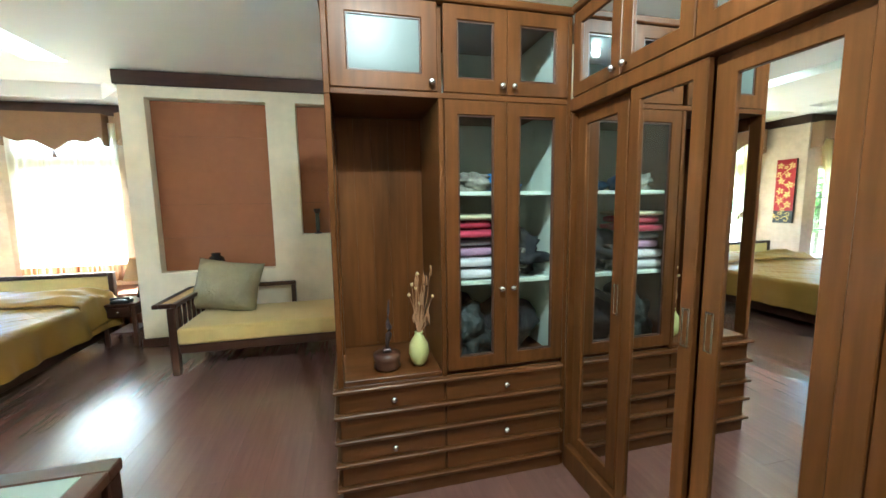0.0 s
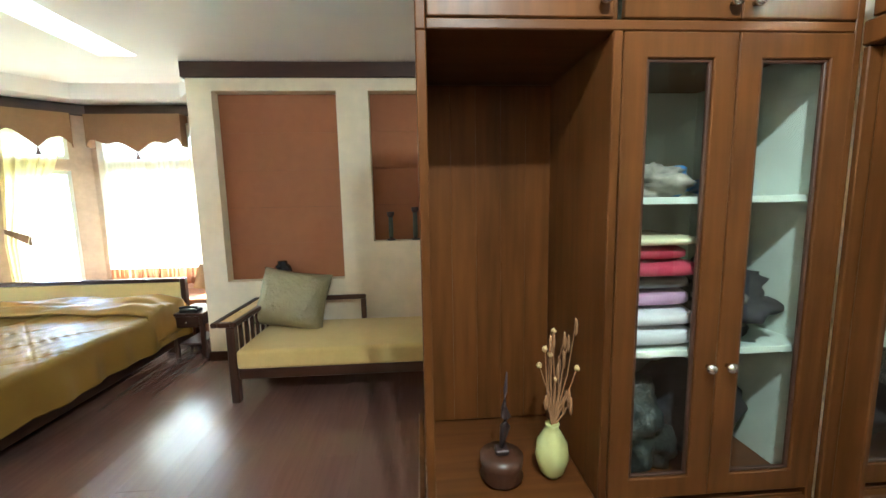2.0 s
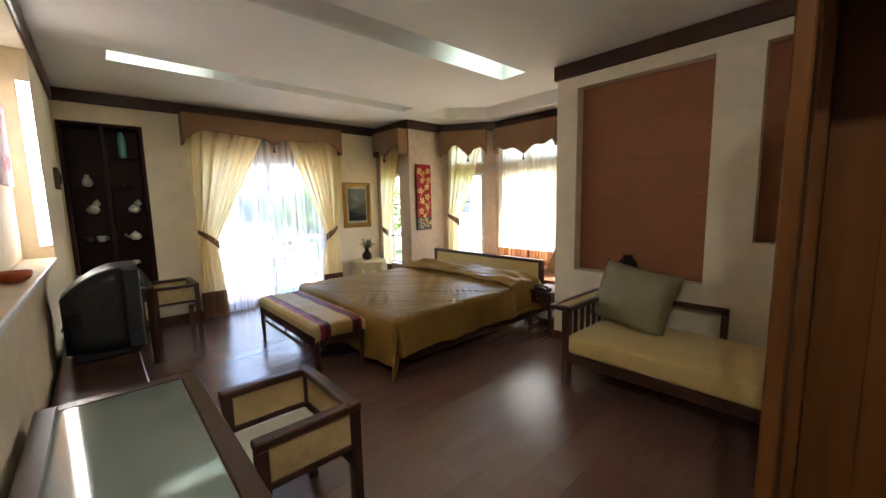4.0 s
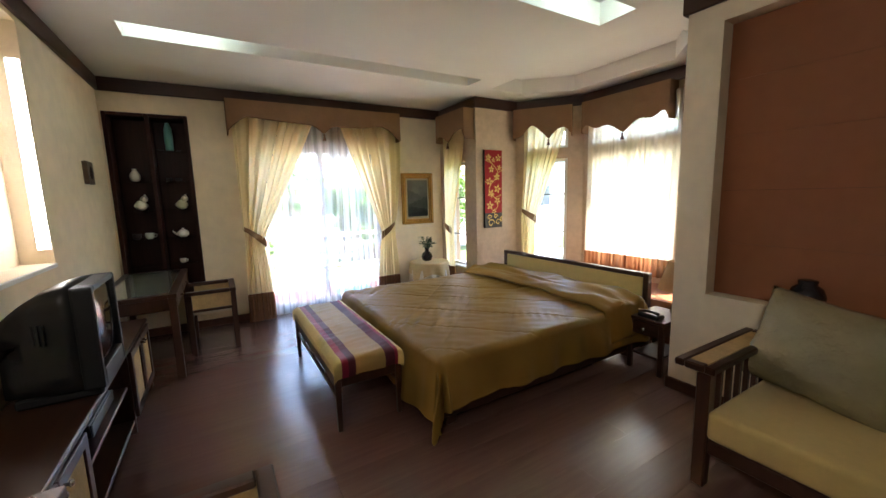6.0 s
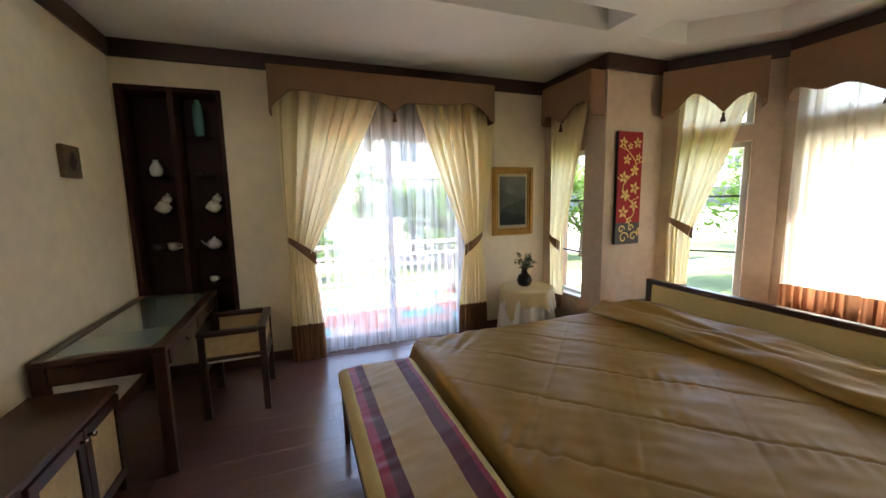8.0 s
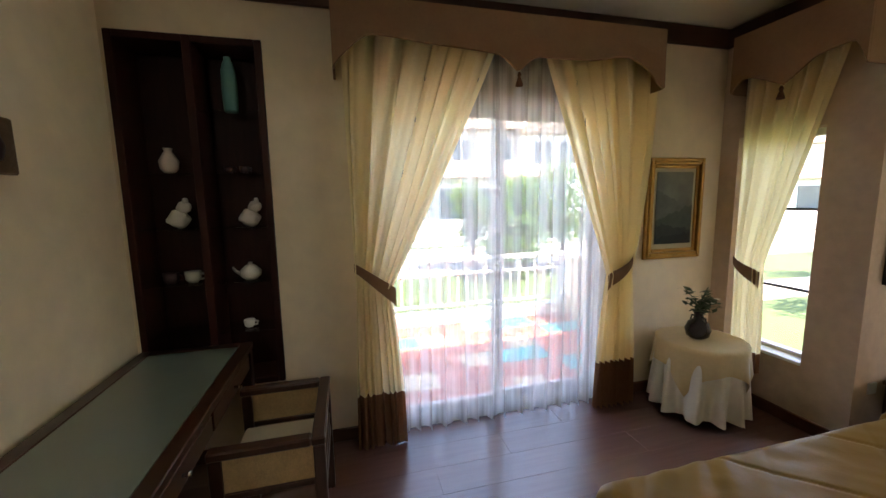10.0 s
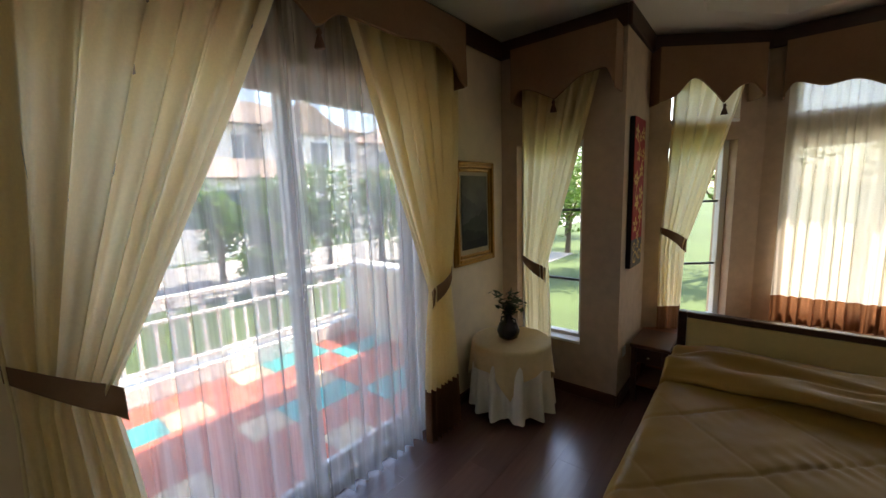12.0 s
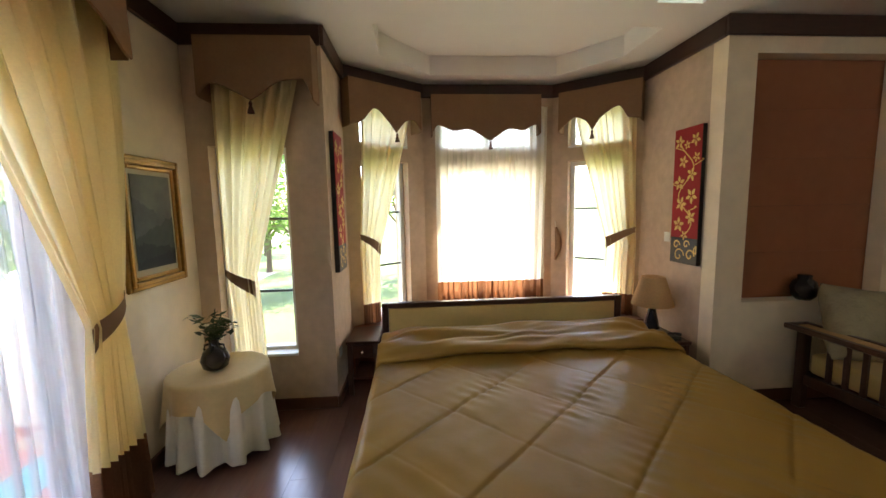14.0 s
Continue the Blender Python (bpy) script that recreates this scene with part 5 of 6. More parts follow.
def ornament(kind, y, z, k=1.0, m=None):
    m = m or M_CERAMIC
    c = (SXC, y, z + 0.0085)
    if kind == "vase":
        single("vase", lathe([(0.03 * k, 0), (0.055 * k, 0.03 * k), (0.062 * k, 0.08 * k), (0.035 * k, 0.13 * k), (0.022 * k, 0.15 * k), (0.03 * k, 0.17 * k)], 18, c), m, c, "small white ceramic vase on a glass shelf", "vase", "shelf ornaments", smooth=True)
    elif kind == "cup":
        o = thing("cup", c, "small pale ceramic cup on a glass shelf", "cup", "shelf ornaments")
        part("body", lathe([(0.025 * k, 0), (0.045 * k, 0.02 * k), (0.05 * k, 0.075 * k), (0.045 * k, 0.075 * k), (0.035 * k, 0.02 * k)], 16, c), m, o, smooth=True)
        part("handle", tube([(c[0], c[1] + 0.045 * k, c[2] + 0.06 * k), (c[0], c[1] + 0.075 * k, c[2] + 0.05 * k), (c[0], c[1] + 0.07 * k, c[2] + 0.025 * k), (c[0], c[1] + 0.042 * k, c[2] + 0.02 * k)], 0.006, 6), m, o, smooth=True)
    elif kind == "animal":
        bm = blob((c[0], c[1], c[2] + 0.055 * k), (0.045 * k, 0.06 * k, 0.055 * k), 1, 0.25)
        merge(bm, blob((c[0] + 0.01, c[1] + 0.035 * k, c[2] + 0.125 * k), (0.034 * k, 0.038 * k, 0.034 * k), 2, 0.2))
        for s in (-1, 1):
            merge(bm, blob((c[0] + s * 0.014 * k + 0.01, c[1] + 0.045 * k, c[2] + 0.16 * k), (0.009, 0.011, 0.02 * k), 3, 0.1, 2))
        single("figurine", bm, m, c, "small white ceramic animal figurine on a glass shelf", "figurine", "shelf ornaments", smooth=True)
    elif kind == "teapot":
        o = thing("teapot", c, "small pale ceramic teapot on a glass shelf", "teapot", "shelf ornaments")
        part("body", lathe([(0.03, 0), (0.055, 0.02), (0.058, 0.05), (0.03, 0.08), (0.012, 0.085), (0.012, 0.10)], 18, c), m, o, smooth=True)
        part("spout", tube([(c[0], c[1] - 0.05, c[2] + 0.03), (c[0], c[1] - 0.08, c[2] + 0.05), (c[0], c[1] - 0.095, c[2] + 0.075)], [0.012, 0.009, 0.006], 8), m, o, smooth=True)
    elif kind == "tile":
        single("teal_vase", lathe([(0.030, 0), (0.036, 0.01), (0.040, 0.12), (0.037, 0.22), (0.026, 0.262), (0.018, 0.275), (0.020, 0.290), (0.014, 0.288)], 20, c), M_TEAL, c, "tall slim teal glazed vase on a glass shelf", "vase", "shelf ornaments", smooth=True)


ornament("vase", 1.175, 1.66, 0.78)
ornament("animal", 1.195, 1.36, 0.92)
ornament("cup", 1.125, 1.05, 0.8, M_BRONZE)
ornament("cup", 1.235, 1.05, 0.85)
ornament("tile", 1.505, 1.99)
ornament("cup", 1.465, 1.66, 0.5, M_BRONZE)
ornament("cup", 1.545, 1.66, 0.5, M_BRONZE)
ornament("animal", 1.555, 1.36, 0.9)
ornament("teapot", 1.535, 1.05)
ornament("cup", 1.505, 0.76, 0.62)


# ---- pictures ----
def gilt_picture():
    y0, y1, z0, z1 = 4.18, 4.695, 1.037, 1.772
    x = WX + 0.002
    p = thing("gilt_picture", (x, (y0 + y1) / 2, z0), "dim landscape painting in a wide gilt frame", "picture")
    f = bmesh.new()
    for ins, d0, d1 in ((0.0, 0.0, 0.022), (0.022, 0.0, 0.034), (0.048, 0.0, 0.018)):
        a, b, c, e = y0 + ins, y1 - ins, z0 + ins, z1 - ins
        w = 0.026
        for p0, p1, q0, q1 in ((a, a + w, c, e), (b - w, b, c, e), (a + w, b - w, c, c + w), (a + w, b - w, e - w, e)):
            merge(f, box(x + d0, x + d1, p0, p1, q0, q1, 0.006))
    part("frame", f, M_GOLD, p, "carved gilt frame")
    part("mount", box(x + 0.001, x + 0.008, y0 + 0.074, y1 - 0.074, z0 + 0.074, z1 - 0.074, 0), M_MOUNT, p, "cream mount")
    ya, yb, za, zb = y0 + 0.096, y1 - 0.096, z0 + 0.11, z1 - 0.10
    cv = part("canvas", box(x + 0.0085, x + 0.012, ya, yb, za, zb, 0.001), M_PAINTING, p, "grey misty sky")
    layers = ((0.62, 0.30, (0.105, 0.110, 0.085)), (0.44, -0.22, (0.060, 0.066, 0.048)), (0.24, 0.10, (0.030, 0.034, 0.024)), (0.12, -0.06, (0.018, 0.018, 0.014)))
    for k, (h, tilt, col) in enumerate(layers):
        hill = bmesh.new()
        n = 30
        xx = x + 0.0125 + 0.0006 * k
        lo = [hill.verts.new((xx, ya + (yb - ya) * i / n, za)) for i in range(n + 1)]
        hi = [hill.verts.new((xx, ya + (yb - ya) * i / n, za + (zb - za) * max(0.04, h + tilt * (0.5 - i / n) + 0.05 * noise.noise(Vector((i * 0.23, k * 3.0, 1))) + 0.03 * noise.noise(Vector((i * 0.9, k, 5)))))) for i in range(n + 1)]
        for i in range(n):
            hill.faces.new((lo[i], lo[i + 1], hi[i + 1], hi[i]))
        part("painted_hill", hill, mat("painted_hill_%d" % k, col, 0.7, var=0.4, scale=14, spec=0.2), cv)


gilt_picture()


def red_picture(m, label, seed):
    """In the frame m: x across, y out of the wall, z up, from the lower left corner."""
    w, h, t = 0.29, 1.03, 0.035
    base = m @ Vector((w / 2, 0, 0))
    p = thing("red_picture", tuple(base), label, "picture", "red and gold leaf paintings")
    split = 0.20
    part("side_edge", shift(box(0, w, 0.001, t - 0.003, 0, h, 0.002), m), M_NIGHT, p, "black canvas edge")
    part("red_field", shift(box(0.001, w - 0.001, t - 0.0028, t, split, h - 0.001, 0.0), m), M_RED, p, "red lacquer ground")
    part("black_field", shift(box(0.001, w - 0.001, t - 0.0028, t, 0.001, split, 0.0), m), M_NIGHT, p, "black ground")
    rng = random.Random(seed)
    stems = bmesh.new()

    def ribbon(pts, wd):
        vs = []
        for i, q in enumerate(pts):
            a, b = Vector(pts[max(i - 1, 0)]), Vector(pts[min(i + 1, len(pts) - 1)])
            d = (b - a).normalized()
            n = Vector((-d.y, d.x)) * wd / 2
            vs.append((stems.verts.new(m @ Vector((q[0] - n.x, t + 0.0012, q[1] - n.y))), stems.verts.new(m @ Vector((q[0] + n.x, t + 0.0012, q[1] + n.y)))))
        for a, b in zip(vs, vs[1:]):
            stems.faces.new((a[0], b[0], b[1], a[1]))

    ribbon([(0.145 + 0.075 * math.sin(5.5 * k / 40 * 2 + 0.4), 0.24 + 0.72 * k / 40) for k in range(41)], 0.010)
    for zc, s in ((0.40, 1), (0.58, -1), (0.74, 1), (0.86, -1)):
        x0 = 0.145 + 0.075 * math.sin(5.5 * (zc - 0.24) / 0.72 * 2 + 0.4)
        ribbon([(x0 + s * 0.10 * math.sin(k / 10 * 2.2), zc + 0.09 * k / 10 - 0.05 * (k / 10) ** 2) for k in range(11)], 0.007)
    for r, cx, cz in ((0.06, 0.10, 0.06), (0.05, 0.22, 0.07), (0.045, 0.29, 0.11), (0.04, 0.07, 0.14), (0.035, 0.18, 0.15)):
        ribbon([(min(w - 0.006, max(0.006, cx + r * (1 - 0.05 * k) * math.cos(k * 0.42))), max(0.006, cz + r * (1 - 0.05 * k) * math.sin(k * 0.42))) for k in range(17)], 0.011)
    part("gold_stem", stems, M_GOLDPAINT, p, "gold branch and waves")
    for cx, cz, r in ((0.10, 0.30, 0.062), (0.25, 0.36, 0.055), (0.12, 0.46, 0.06), (0.25, 0.52, 0.062), (0.09, 0.62, 0.058), (0.24, 0.68, 0.055), (0.29, 0.80, 0.04), (0.13, 0.78, 0.05), (0.27, 0.93, 0.052), (0.07, 0.93, 0.052), (0.18, 0.22, 0.04), (0.17, 0.90, 0.035)):
        bm = bmesh.new()
        flower_star((min(w - r, max(r, cx * 0.84)), min(h - r, cz)), r * 1.02, 5, rng, m, bm, t + 0.002)
        part("gold_leaf", bm, M_GOLDPAINT, p)


red_picture(Matrix(((0, 1, 0, AX0), (1, 0, 0, 4.965), (0, 0, 1, 0.99), (0, 0, 0, 1))), "tall red canvas with gold leaves beside the bay curtain", 3)
red_picture(Matrix(((0, -1, 0, AX1), (-1, 0, 0, 5.055), (0, 0, 1, 0.99), (0, 0, 0, 1))), "tall red canvas with gold leaves above the bedside table", 4)
sw = thing("wall_switch", (AX1 - 0.004, 5.17, 1.17), "white plastic light switch on the beige wall", "switch")
part("plate", box(AX1 - 0.010, AX1 - 0.001, 5.11, 5.18, 1.14, 1.22, 0.003), M_WHITE, sw)
part("rocker", box(AX1 - 0.015, AX1 - 0.0105, 5.13, 5.16, 1.16, 1.20, 0.002), M_WHITE, sw)
so = thing("wall_socket", (AX0 + 0.004, 5.0, 0.36), "white plastic socket low on the beige wall", "socket")
part("plate", box(AX0 + 0.001, AX0 + 0.010, 4.96, 5.03, 0.34, 0.41, 0.003), M_WHITE, so)

# ---- round table with cloths, vase of flowers ----
TCX, TCY, TR, TZ = -5.075, 4.43, 0.25, 0.510


def round_table():
    t = thing("side_table", (TCX, TCY, 0), "small round wooden table under a cloth", "table")
    part("tabletop", lathe([(TR - 0.008, TZ - 0.025), (TR, TZ - 0.02), (TR, TZ - 0.004), (TR - 0.006, TZ)], 40, (TCX, TCY, 0)), M_DARK, t)
    part("stem", lathe([(0.03, 0.04), (0.025, 0.3), (0.04, TZ - 0.026)], 16, (TCX, TCY, 0)), M_DARK, t)
    part("foot", lathe([(0.17, 0), (0.17, 0.02), (0.05, 0.039)], 24, (TCX, TCY, 0)), M_DARK, t)
    c = thing("tablecloth", (TCX, TCY, TZ), "floor length cream cloth with gold overcloth on the round table", "tablecloth")

    def skirt(u, v):
        a = 6.28319 * u
        s = v * (TR + 0.47)
        if s < TR:
            return Vector((TCX + s * math.cos(a), TCY + s * math.sin(a), TZ + 0.003))
        k = (s - TR) / 0.47
        r = TR + 0.012 + 0.015 * k + k * 0.045 * math.sin(12 * a + 0.8 * math.sin(3 * a)) + k * 0.010 * math.sin(29 * a)
        return Vector((TCX + r * math.cos(a), TCY + r * math.sin(a), TZ + 0.003 - (s - TR)))
    part("underskirt", sheet(skirt, 150, 26), M_CREAMCLOTH, c, "cream skirt to the floor", True)

    def over(u, v):
        half = 0.41
        x, y = (2 * u - 1) * half, (2 * v - 1) * half
        q = math.radians(-17)
        x, y = x * math.cos(q) - y * math.sin(q), x * math.sin(q) + y * math.cos(q)
        r = math.hypot(x, y)
        a = math.atan2(y, x)
        if r < TR + 0.012:
            return Vector((TCX + x, TCY + y, TZ + 0.008))
        k = r - TR - 0.012
        rr = TR + 0.026 + 0.06 * k + 0.09 * k * math.sin(9 * a)
        return Vector((TCX + rr * math.cos(a), TCY + rr * math.sin(a), TZ + 0.008 - k))
    part("overcloth", sheet(over, 56, 56), M_GOLDLINEN, c, "square gold linen overcloth", True)


round_table()


def flower_vase():
    x, y, z = -5.085, 4.41, TZ + 0.009
    v = thing("flower_vase", (x, y, z), "dark glazed vase of white flowers on the round table", "vase")
    part("vase", lathe([(0.040, 0), (0.068, 0.02), (0.080, 0.065), (0.062, 0.115), (0.030, 0.14), (0.028, 0.175), (0.040, 0.195), (0.030, 0.19)], 24, (x, y, z)), M_POT, v, smooth=True)
    for s in (-1, 1):
        part("handle", tube([(x + s * 0.028, y, z + 0.155), (x + s * 0.055, y, z + 0.15), (x + s * 0.06, y, z + 0.125), (x + s * 0.05, y, z + 0.11)], 0.007, 6), M_POT, v, smooth=True)
    rng = random.Random(8)
    st, lf = bmesh.new(), bmesh.new()
    for k in range(12):
        a, r, h = rng.uniform(0, 6.28), rng.uniform(0.03, 0.13), rng.uniform(0.08, 0.20)
        tip = Vector((x + r * math.cos(a), y + r * math.sin(a), z + 0.17 + h))
        tube([(x, y, z + 0.15), (x + 0.3 * r * math.cos(a), y + 0.3 * r * math.sin(a), z + 0.17 + 0.6 * h), tip], 0.003, 5, st)
        for _ in range(13):
            c = Vector((x, y, z + 0.17)).lerp(tip, rng.uniform(0.35, 1.0)) + Vector((rng.uniform(-1, 1), rng.uniform(-1, 1), rng.uniform(-1, 1))) * 0.03
            b, s = rng.uniform(0, 6.28), rng.uniform(0.020, 0.038)
            d1 = Vector((math.cos(b), math.sin(b), rng.uniform(-0.5, 0.6))) * s
            d2 = Vector((-math.sin(b), math.cos(b), rng.uniform(-0.4, 0.4))) * s * 0.45
            lf.faces.new([lf.verts.new(p) for p in (c - d1, c + d2, c + d1, c - d2)])
        if k % 2 == 0:
            fl = bmesh.new()
            for j in range(6):
                b = j * 1.047
                d1 = Vector((math.cos(b), math.sin(b), 0.35)) * 0.024
                d2 = Vector((-math.sin(b), math.cos(b), 0.1)) * 0.010
                fl.faces.new([fl.verts.new(p) for p in (tip, tip + d1 * 0.6 + d2, tip + d1, tip + d1 * 0.6 - d2)])
            part("flower", fl, M_PETAL, v, "white petals")
    part("stems", st, M_LEAF, v)
    part("leaves", lf, M_LEAF, v, "dark green leaves")


flower_vase()


# ---- bedside tables, lamp, telephone ----
def nightstand(x0, x1, y0, y1, label):
    n = thing("nightstand", ((x0 + x1) / 2, (y0 + y1) / 2, 0), label, "nightstand", "bedside tables")
    part("top", box(x0, x1, y0, y1, 0.415, 0.44, 0.005), M_DARKX, n)
    for x in (x0 + 0.01, x1 - 0.045):
        for y in (y0 + 0.01, y1 - 0.045):
            part("leg", box(x, x + 0.035, y, y + 0.035, 0, 0.414, 0.003), M_DARK, n)
    part("body", box(x0 + 0.046, x1 - 0.046, y0 + 0.02, y1 - 0.02, 0.30, 0.414, 0.003), M_DARK, n)
    d = part("drawer", box(x0 + 0.05, x1 - 0.05, y0 + 0.008, y0 + 0.0195, 0.306, 0.408, 0.003), M_DARKX, n)
    part("knob", shift(lathe([(0.006, 0), (0.006, 0.012), (0.012, 0.018), (0.010, 0.026)], 12), pose((x0 + x1) / 2, y0 + 0.008, 0.357, 90)), M_CHROME, d, "steel knob", True)
    part("shelf", box(x0 + 0.046, x1 - 0.046, y0 + 0.03, y1 - 0.03, 0.12, 0.14, 0.003), M_DARKX, n)


nightstand(-2.165, -1.86, 4.69, 5.10, "dark wooden bedside table holding a lamp")
nightstand(-4.43, -4.175, 5.00, 5.385, "dark wooden bedside table beyond the bed")
LX, LY = -1.945, 5.05
lamp = thing("table_lamp", (LX, LY, 0.44), "table lamp with tan cloth shade, unlit", "lamp")
part("base", lathe([(0.062, 0), (0.062, 0.014), (0.054, 0.02), (0.052, 0.05), (0.030, 0.15), (0.018, 0.185), (0.014, 0.21)], 24, (LX, LY, 0.44)), M_POT, lamp, "dark tapered base", True)
part("stem", tube([(LX, LY, 0.65), (LX, LY, 0.72)], 0.008, 8), M_BRONZE, lamp)
part("shade", sheet(lambda u, v: Vector((LX + (0.160 - 0.072 * v) * math.cos(6.28319 * u), LY + (0.160 - 0.072 * v) * math.sin(6.28319 * u), 0.637 + 0.228 * v)), 40, 6), M_SHADE, lamp, "tan cloth shade", True)
ph = thing("telephone", (-1.97, 4.76, 0.44), "dark desk telephone on the bedside table", "telephone")
part("body", box(-2.09, -1.92, 4.71, 4.81, 0.44, 0.475, 0.01), M_BLACK, ph)
part("handset", tube([(-2.085, 4.73, 0.487), (-2.03, 4.73, 0.497), (-1.97, 4.73, 0.497), (-1.925, 4.73, 0.487)], [0.014, 0.009, 0.009, 0.014], 8), M_BLACK, ph, smooth=True)


# ---- tall wardrobe with open alcove, glazed doors and drawers ----
def knob(p, parent, turn):
    k = lathe([(0.006, 0), (0.006, 0.010), (0.014, 0.016), (0.015, 0.022), (0.008, 0.030)], 14)
    return part("knob", shift(k, Matrix.Translation(p) @ turn), M_CHROME, parent, "steel knob", True)


SOUTHWARD = pose(0, 0, 0, 90)


def glazed_door(x0, x1, z0, z1, y, parent, pane, kx, kz, rail=0.062):
    d = part("door", ring(x0, x1, z0, z1, rail, y, y + 0.022), M_WARD, parent)
    i = rail + 0.0005
    part("bead", ring(x0 + i, x1 - i, z0 + i, z1 - i, 0.008, y + 0.006, y + 0.018, bev=0.002), M_TRIM, d)
    g = part("pane", box(x0 + rail + 0.002, x1 - rail - 0.002, y + 0.010, y + 0.014, z0 + rail + 0.002, z1 - rail - 0.002, 0), pane, d, "glass pane")
    g.visible_shadow = False
    knob(Vector((kx, y, kz)), d, SOUTHWARD)
    return d


def wardrobe():
    x0, x1, y0, y1 = 0.197, 1.345, 2.002, 2.56
    w = thing("wardrobe", ((x0 + x1) / 2, 2.28, 0), "tall brown wooden wardrobe with glazed doors, open alcove and drawers", "wardrobe")
    # the alcove is open towards the bedroom between two posts
    part("side_panel", box(x0 + 0.012, x0 + 0.037, y0 + 0.004, y1, 1.852, 2.25, 0.003), M_WARD, w)
    part("side_post", box(x0 + 0.012, x0 + 0.037, y0 + 0.004, y0 + 0.075, 0.5735, 1.8515, 0.003), M_WARD, w)
    part("side_post", box(x0 + 0.012, x0 + 0.037, 2.40, y1, 0.5735, 1.8515, 0.003), M_WARD, w)
    part("side_rail", box(x0 + 0.012, x0 + 0.037, y0 + 0.0755, 2.3995, 1.78, 1.8515, 0.003), M_WARD, w)
    part("divider", box(0.690, 0.714, y0 - 0.001, y1 - 0.013, 0.575, 1.852, 0.003), M_WARD, w)
    part("side_panel", box(1.322, 1.345, y0 + 0.004, y1, 0.0, 2.25, 0.003), M_WARD, w)
    for k in range(5):
        a = 0.2345 + k * 0.0910
        part("back_board", box(a, a + 0.0907, 2.44, 2.455, 0.60, 1.85, 0.0006), M_WARD, w)
    part("back_panel", box(x0 + 0.037, 1.321, y1 - 0.012, y1 - 0.001, 0.06, 2.25, 0), M_WARD, w)
    part("upper_board", box(0.2345, 1.3215, y0 + 0.002, y1 - 0.013, 1.8525, 1.878, 0.003), M_WARDX, w)
    part("top_board", box(x0 + 0.0, 1.3455, y0 - 0.015, y1, 2.2505, 2.285, 0.006), M_WARDX, w)
    # chest of drawers
    part("chest", box(x0 + 0.01, 1.3215, y0 + 0.012, y1 - 0.013, 0.0, 0.572, 0.002), M_WARDX, w)
    for z in (0.560, 0.440, 0.318, 0.205, 0.085):
        part("ledge", box(x0 - 0.014, 1.3215, y0 - 0.020, y0 + 0.011, z - 0.009, z + 0.009, 0.005), M_WARDX, w)
        part("ledge_end", box(x0 - 0.014, x0 + 0.0095, y0 + 0.0115, y1, z - 0.009, z + 0.009, 0.005), M_WARD, w)
    part("alcove_floor", box(x0 + 0.0375, 0.6895, y0 + 0.012, 2.4395, 0.5725, 0.598, 0.003), M_WARDX, w)
    part("cabinet_floor", box(0.7145, 1.3215, y0 + 0.024, y1 - 0.013, 0.5725, 0.592, 0.003), M_WARDX, w)
    for a, b in ((x0 + 0.014, 0.700), (0.706, 1.318)):
        for z0, z1, kn in ((0.450, 0.550, 1), (0.328, 0.430, 0), (0.215, 0.308, 1), (0.095, 0.195, 0)):
            d = part("drawer_front", box(a, b, y0 + 0.0, y0 + 0.0115, z0, z1, 0.003), M_WARDX, w)
            if kn:
                knob(Vector(((a + b) / 2, y0, (z0 + z1) / 2)), d, SOUTHWARD)
    part("kick", box(x0 + 0.012, 1.3215, y0 + 0.0, y0 + 0.0115, 0.0, 0.074, 0.002), M_WARDX, w)
    glazed_door(0.7165, 1.0125, 0.596, 1.850, y0 - 0.001, w, M_GLASS, 0.985, 0.985)
    glazed_door(1.0145, 1.3205, 0.596, 1.850, y0 - 0.001, w, M_GLASS, 1.042, 0.985)
    glazed_door(0.236, 0.689, 1.880, 2.248, y0 - 0.001, w, M_FROST, 0.660, 1.915, 0.07)
    glazed_door(0.7165, 1.0125, 1.880, 2.248, y0 - 0.001, w, M_GLASS, 0.985, 1.915)
    glazed_door(1.0145, 1.3205, 1.880, 2.248, y0 - 0.001, w, M_GLASS, 1.042, 1.915)
    for z in (1.013, 1.440):
        part("shelf", box(0.7145, 1.3215, y0 + 0.03, y1 - 0.0135, z - 0.012, z + 0.008, 0.002), M_CARD, w, "white laminate shelf")
    part("lining", box(1.3115, 1.3215, y0 + 0.03, y1 - 0.0135, 0.593, 1.85, 0), M_CARD, w, "white laminate lining")
    part("lining", box(1.3115, 1.3215, y0 + 0.03, y1 - 0.0135, 1.8785, 2.25, 0), M_CARD, w, "white laminate lining")
    part("back_lining", box(0.7145, 1.311, y1 - 0.018, y1 - 0.0135, 1.8785, 2.25, 0), M_CARD, w, "white laminate lining")
    part("divider", box(0.690, 0.714, y0 + 0.03, y1 - 0.013, 1.8785, 2.25, 0.002), M_WARD, w)
    part("back_lining", box(0.7145, 1.311, y1 - 0.018, y1 - 0.0135, 0.593, 1.85, 0), M_CARD, w, "white laminate lining")


wardrobe()


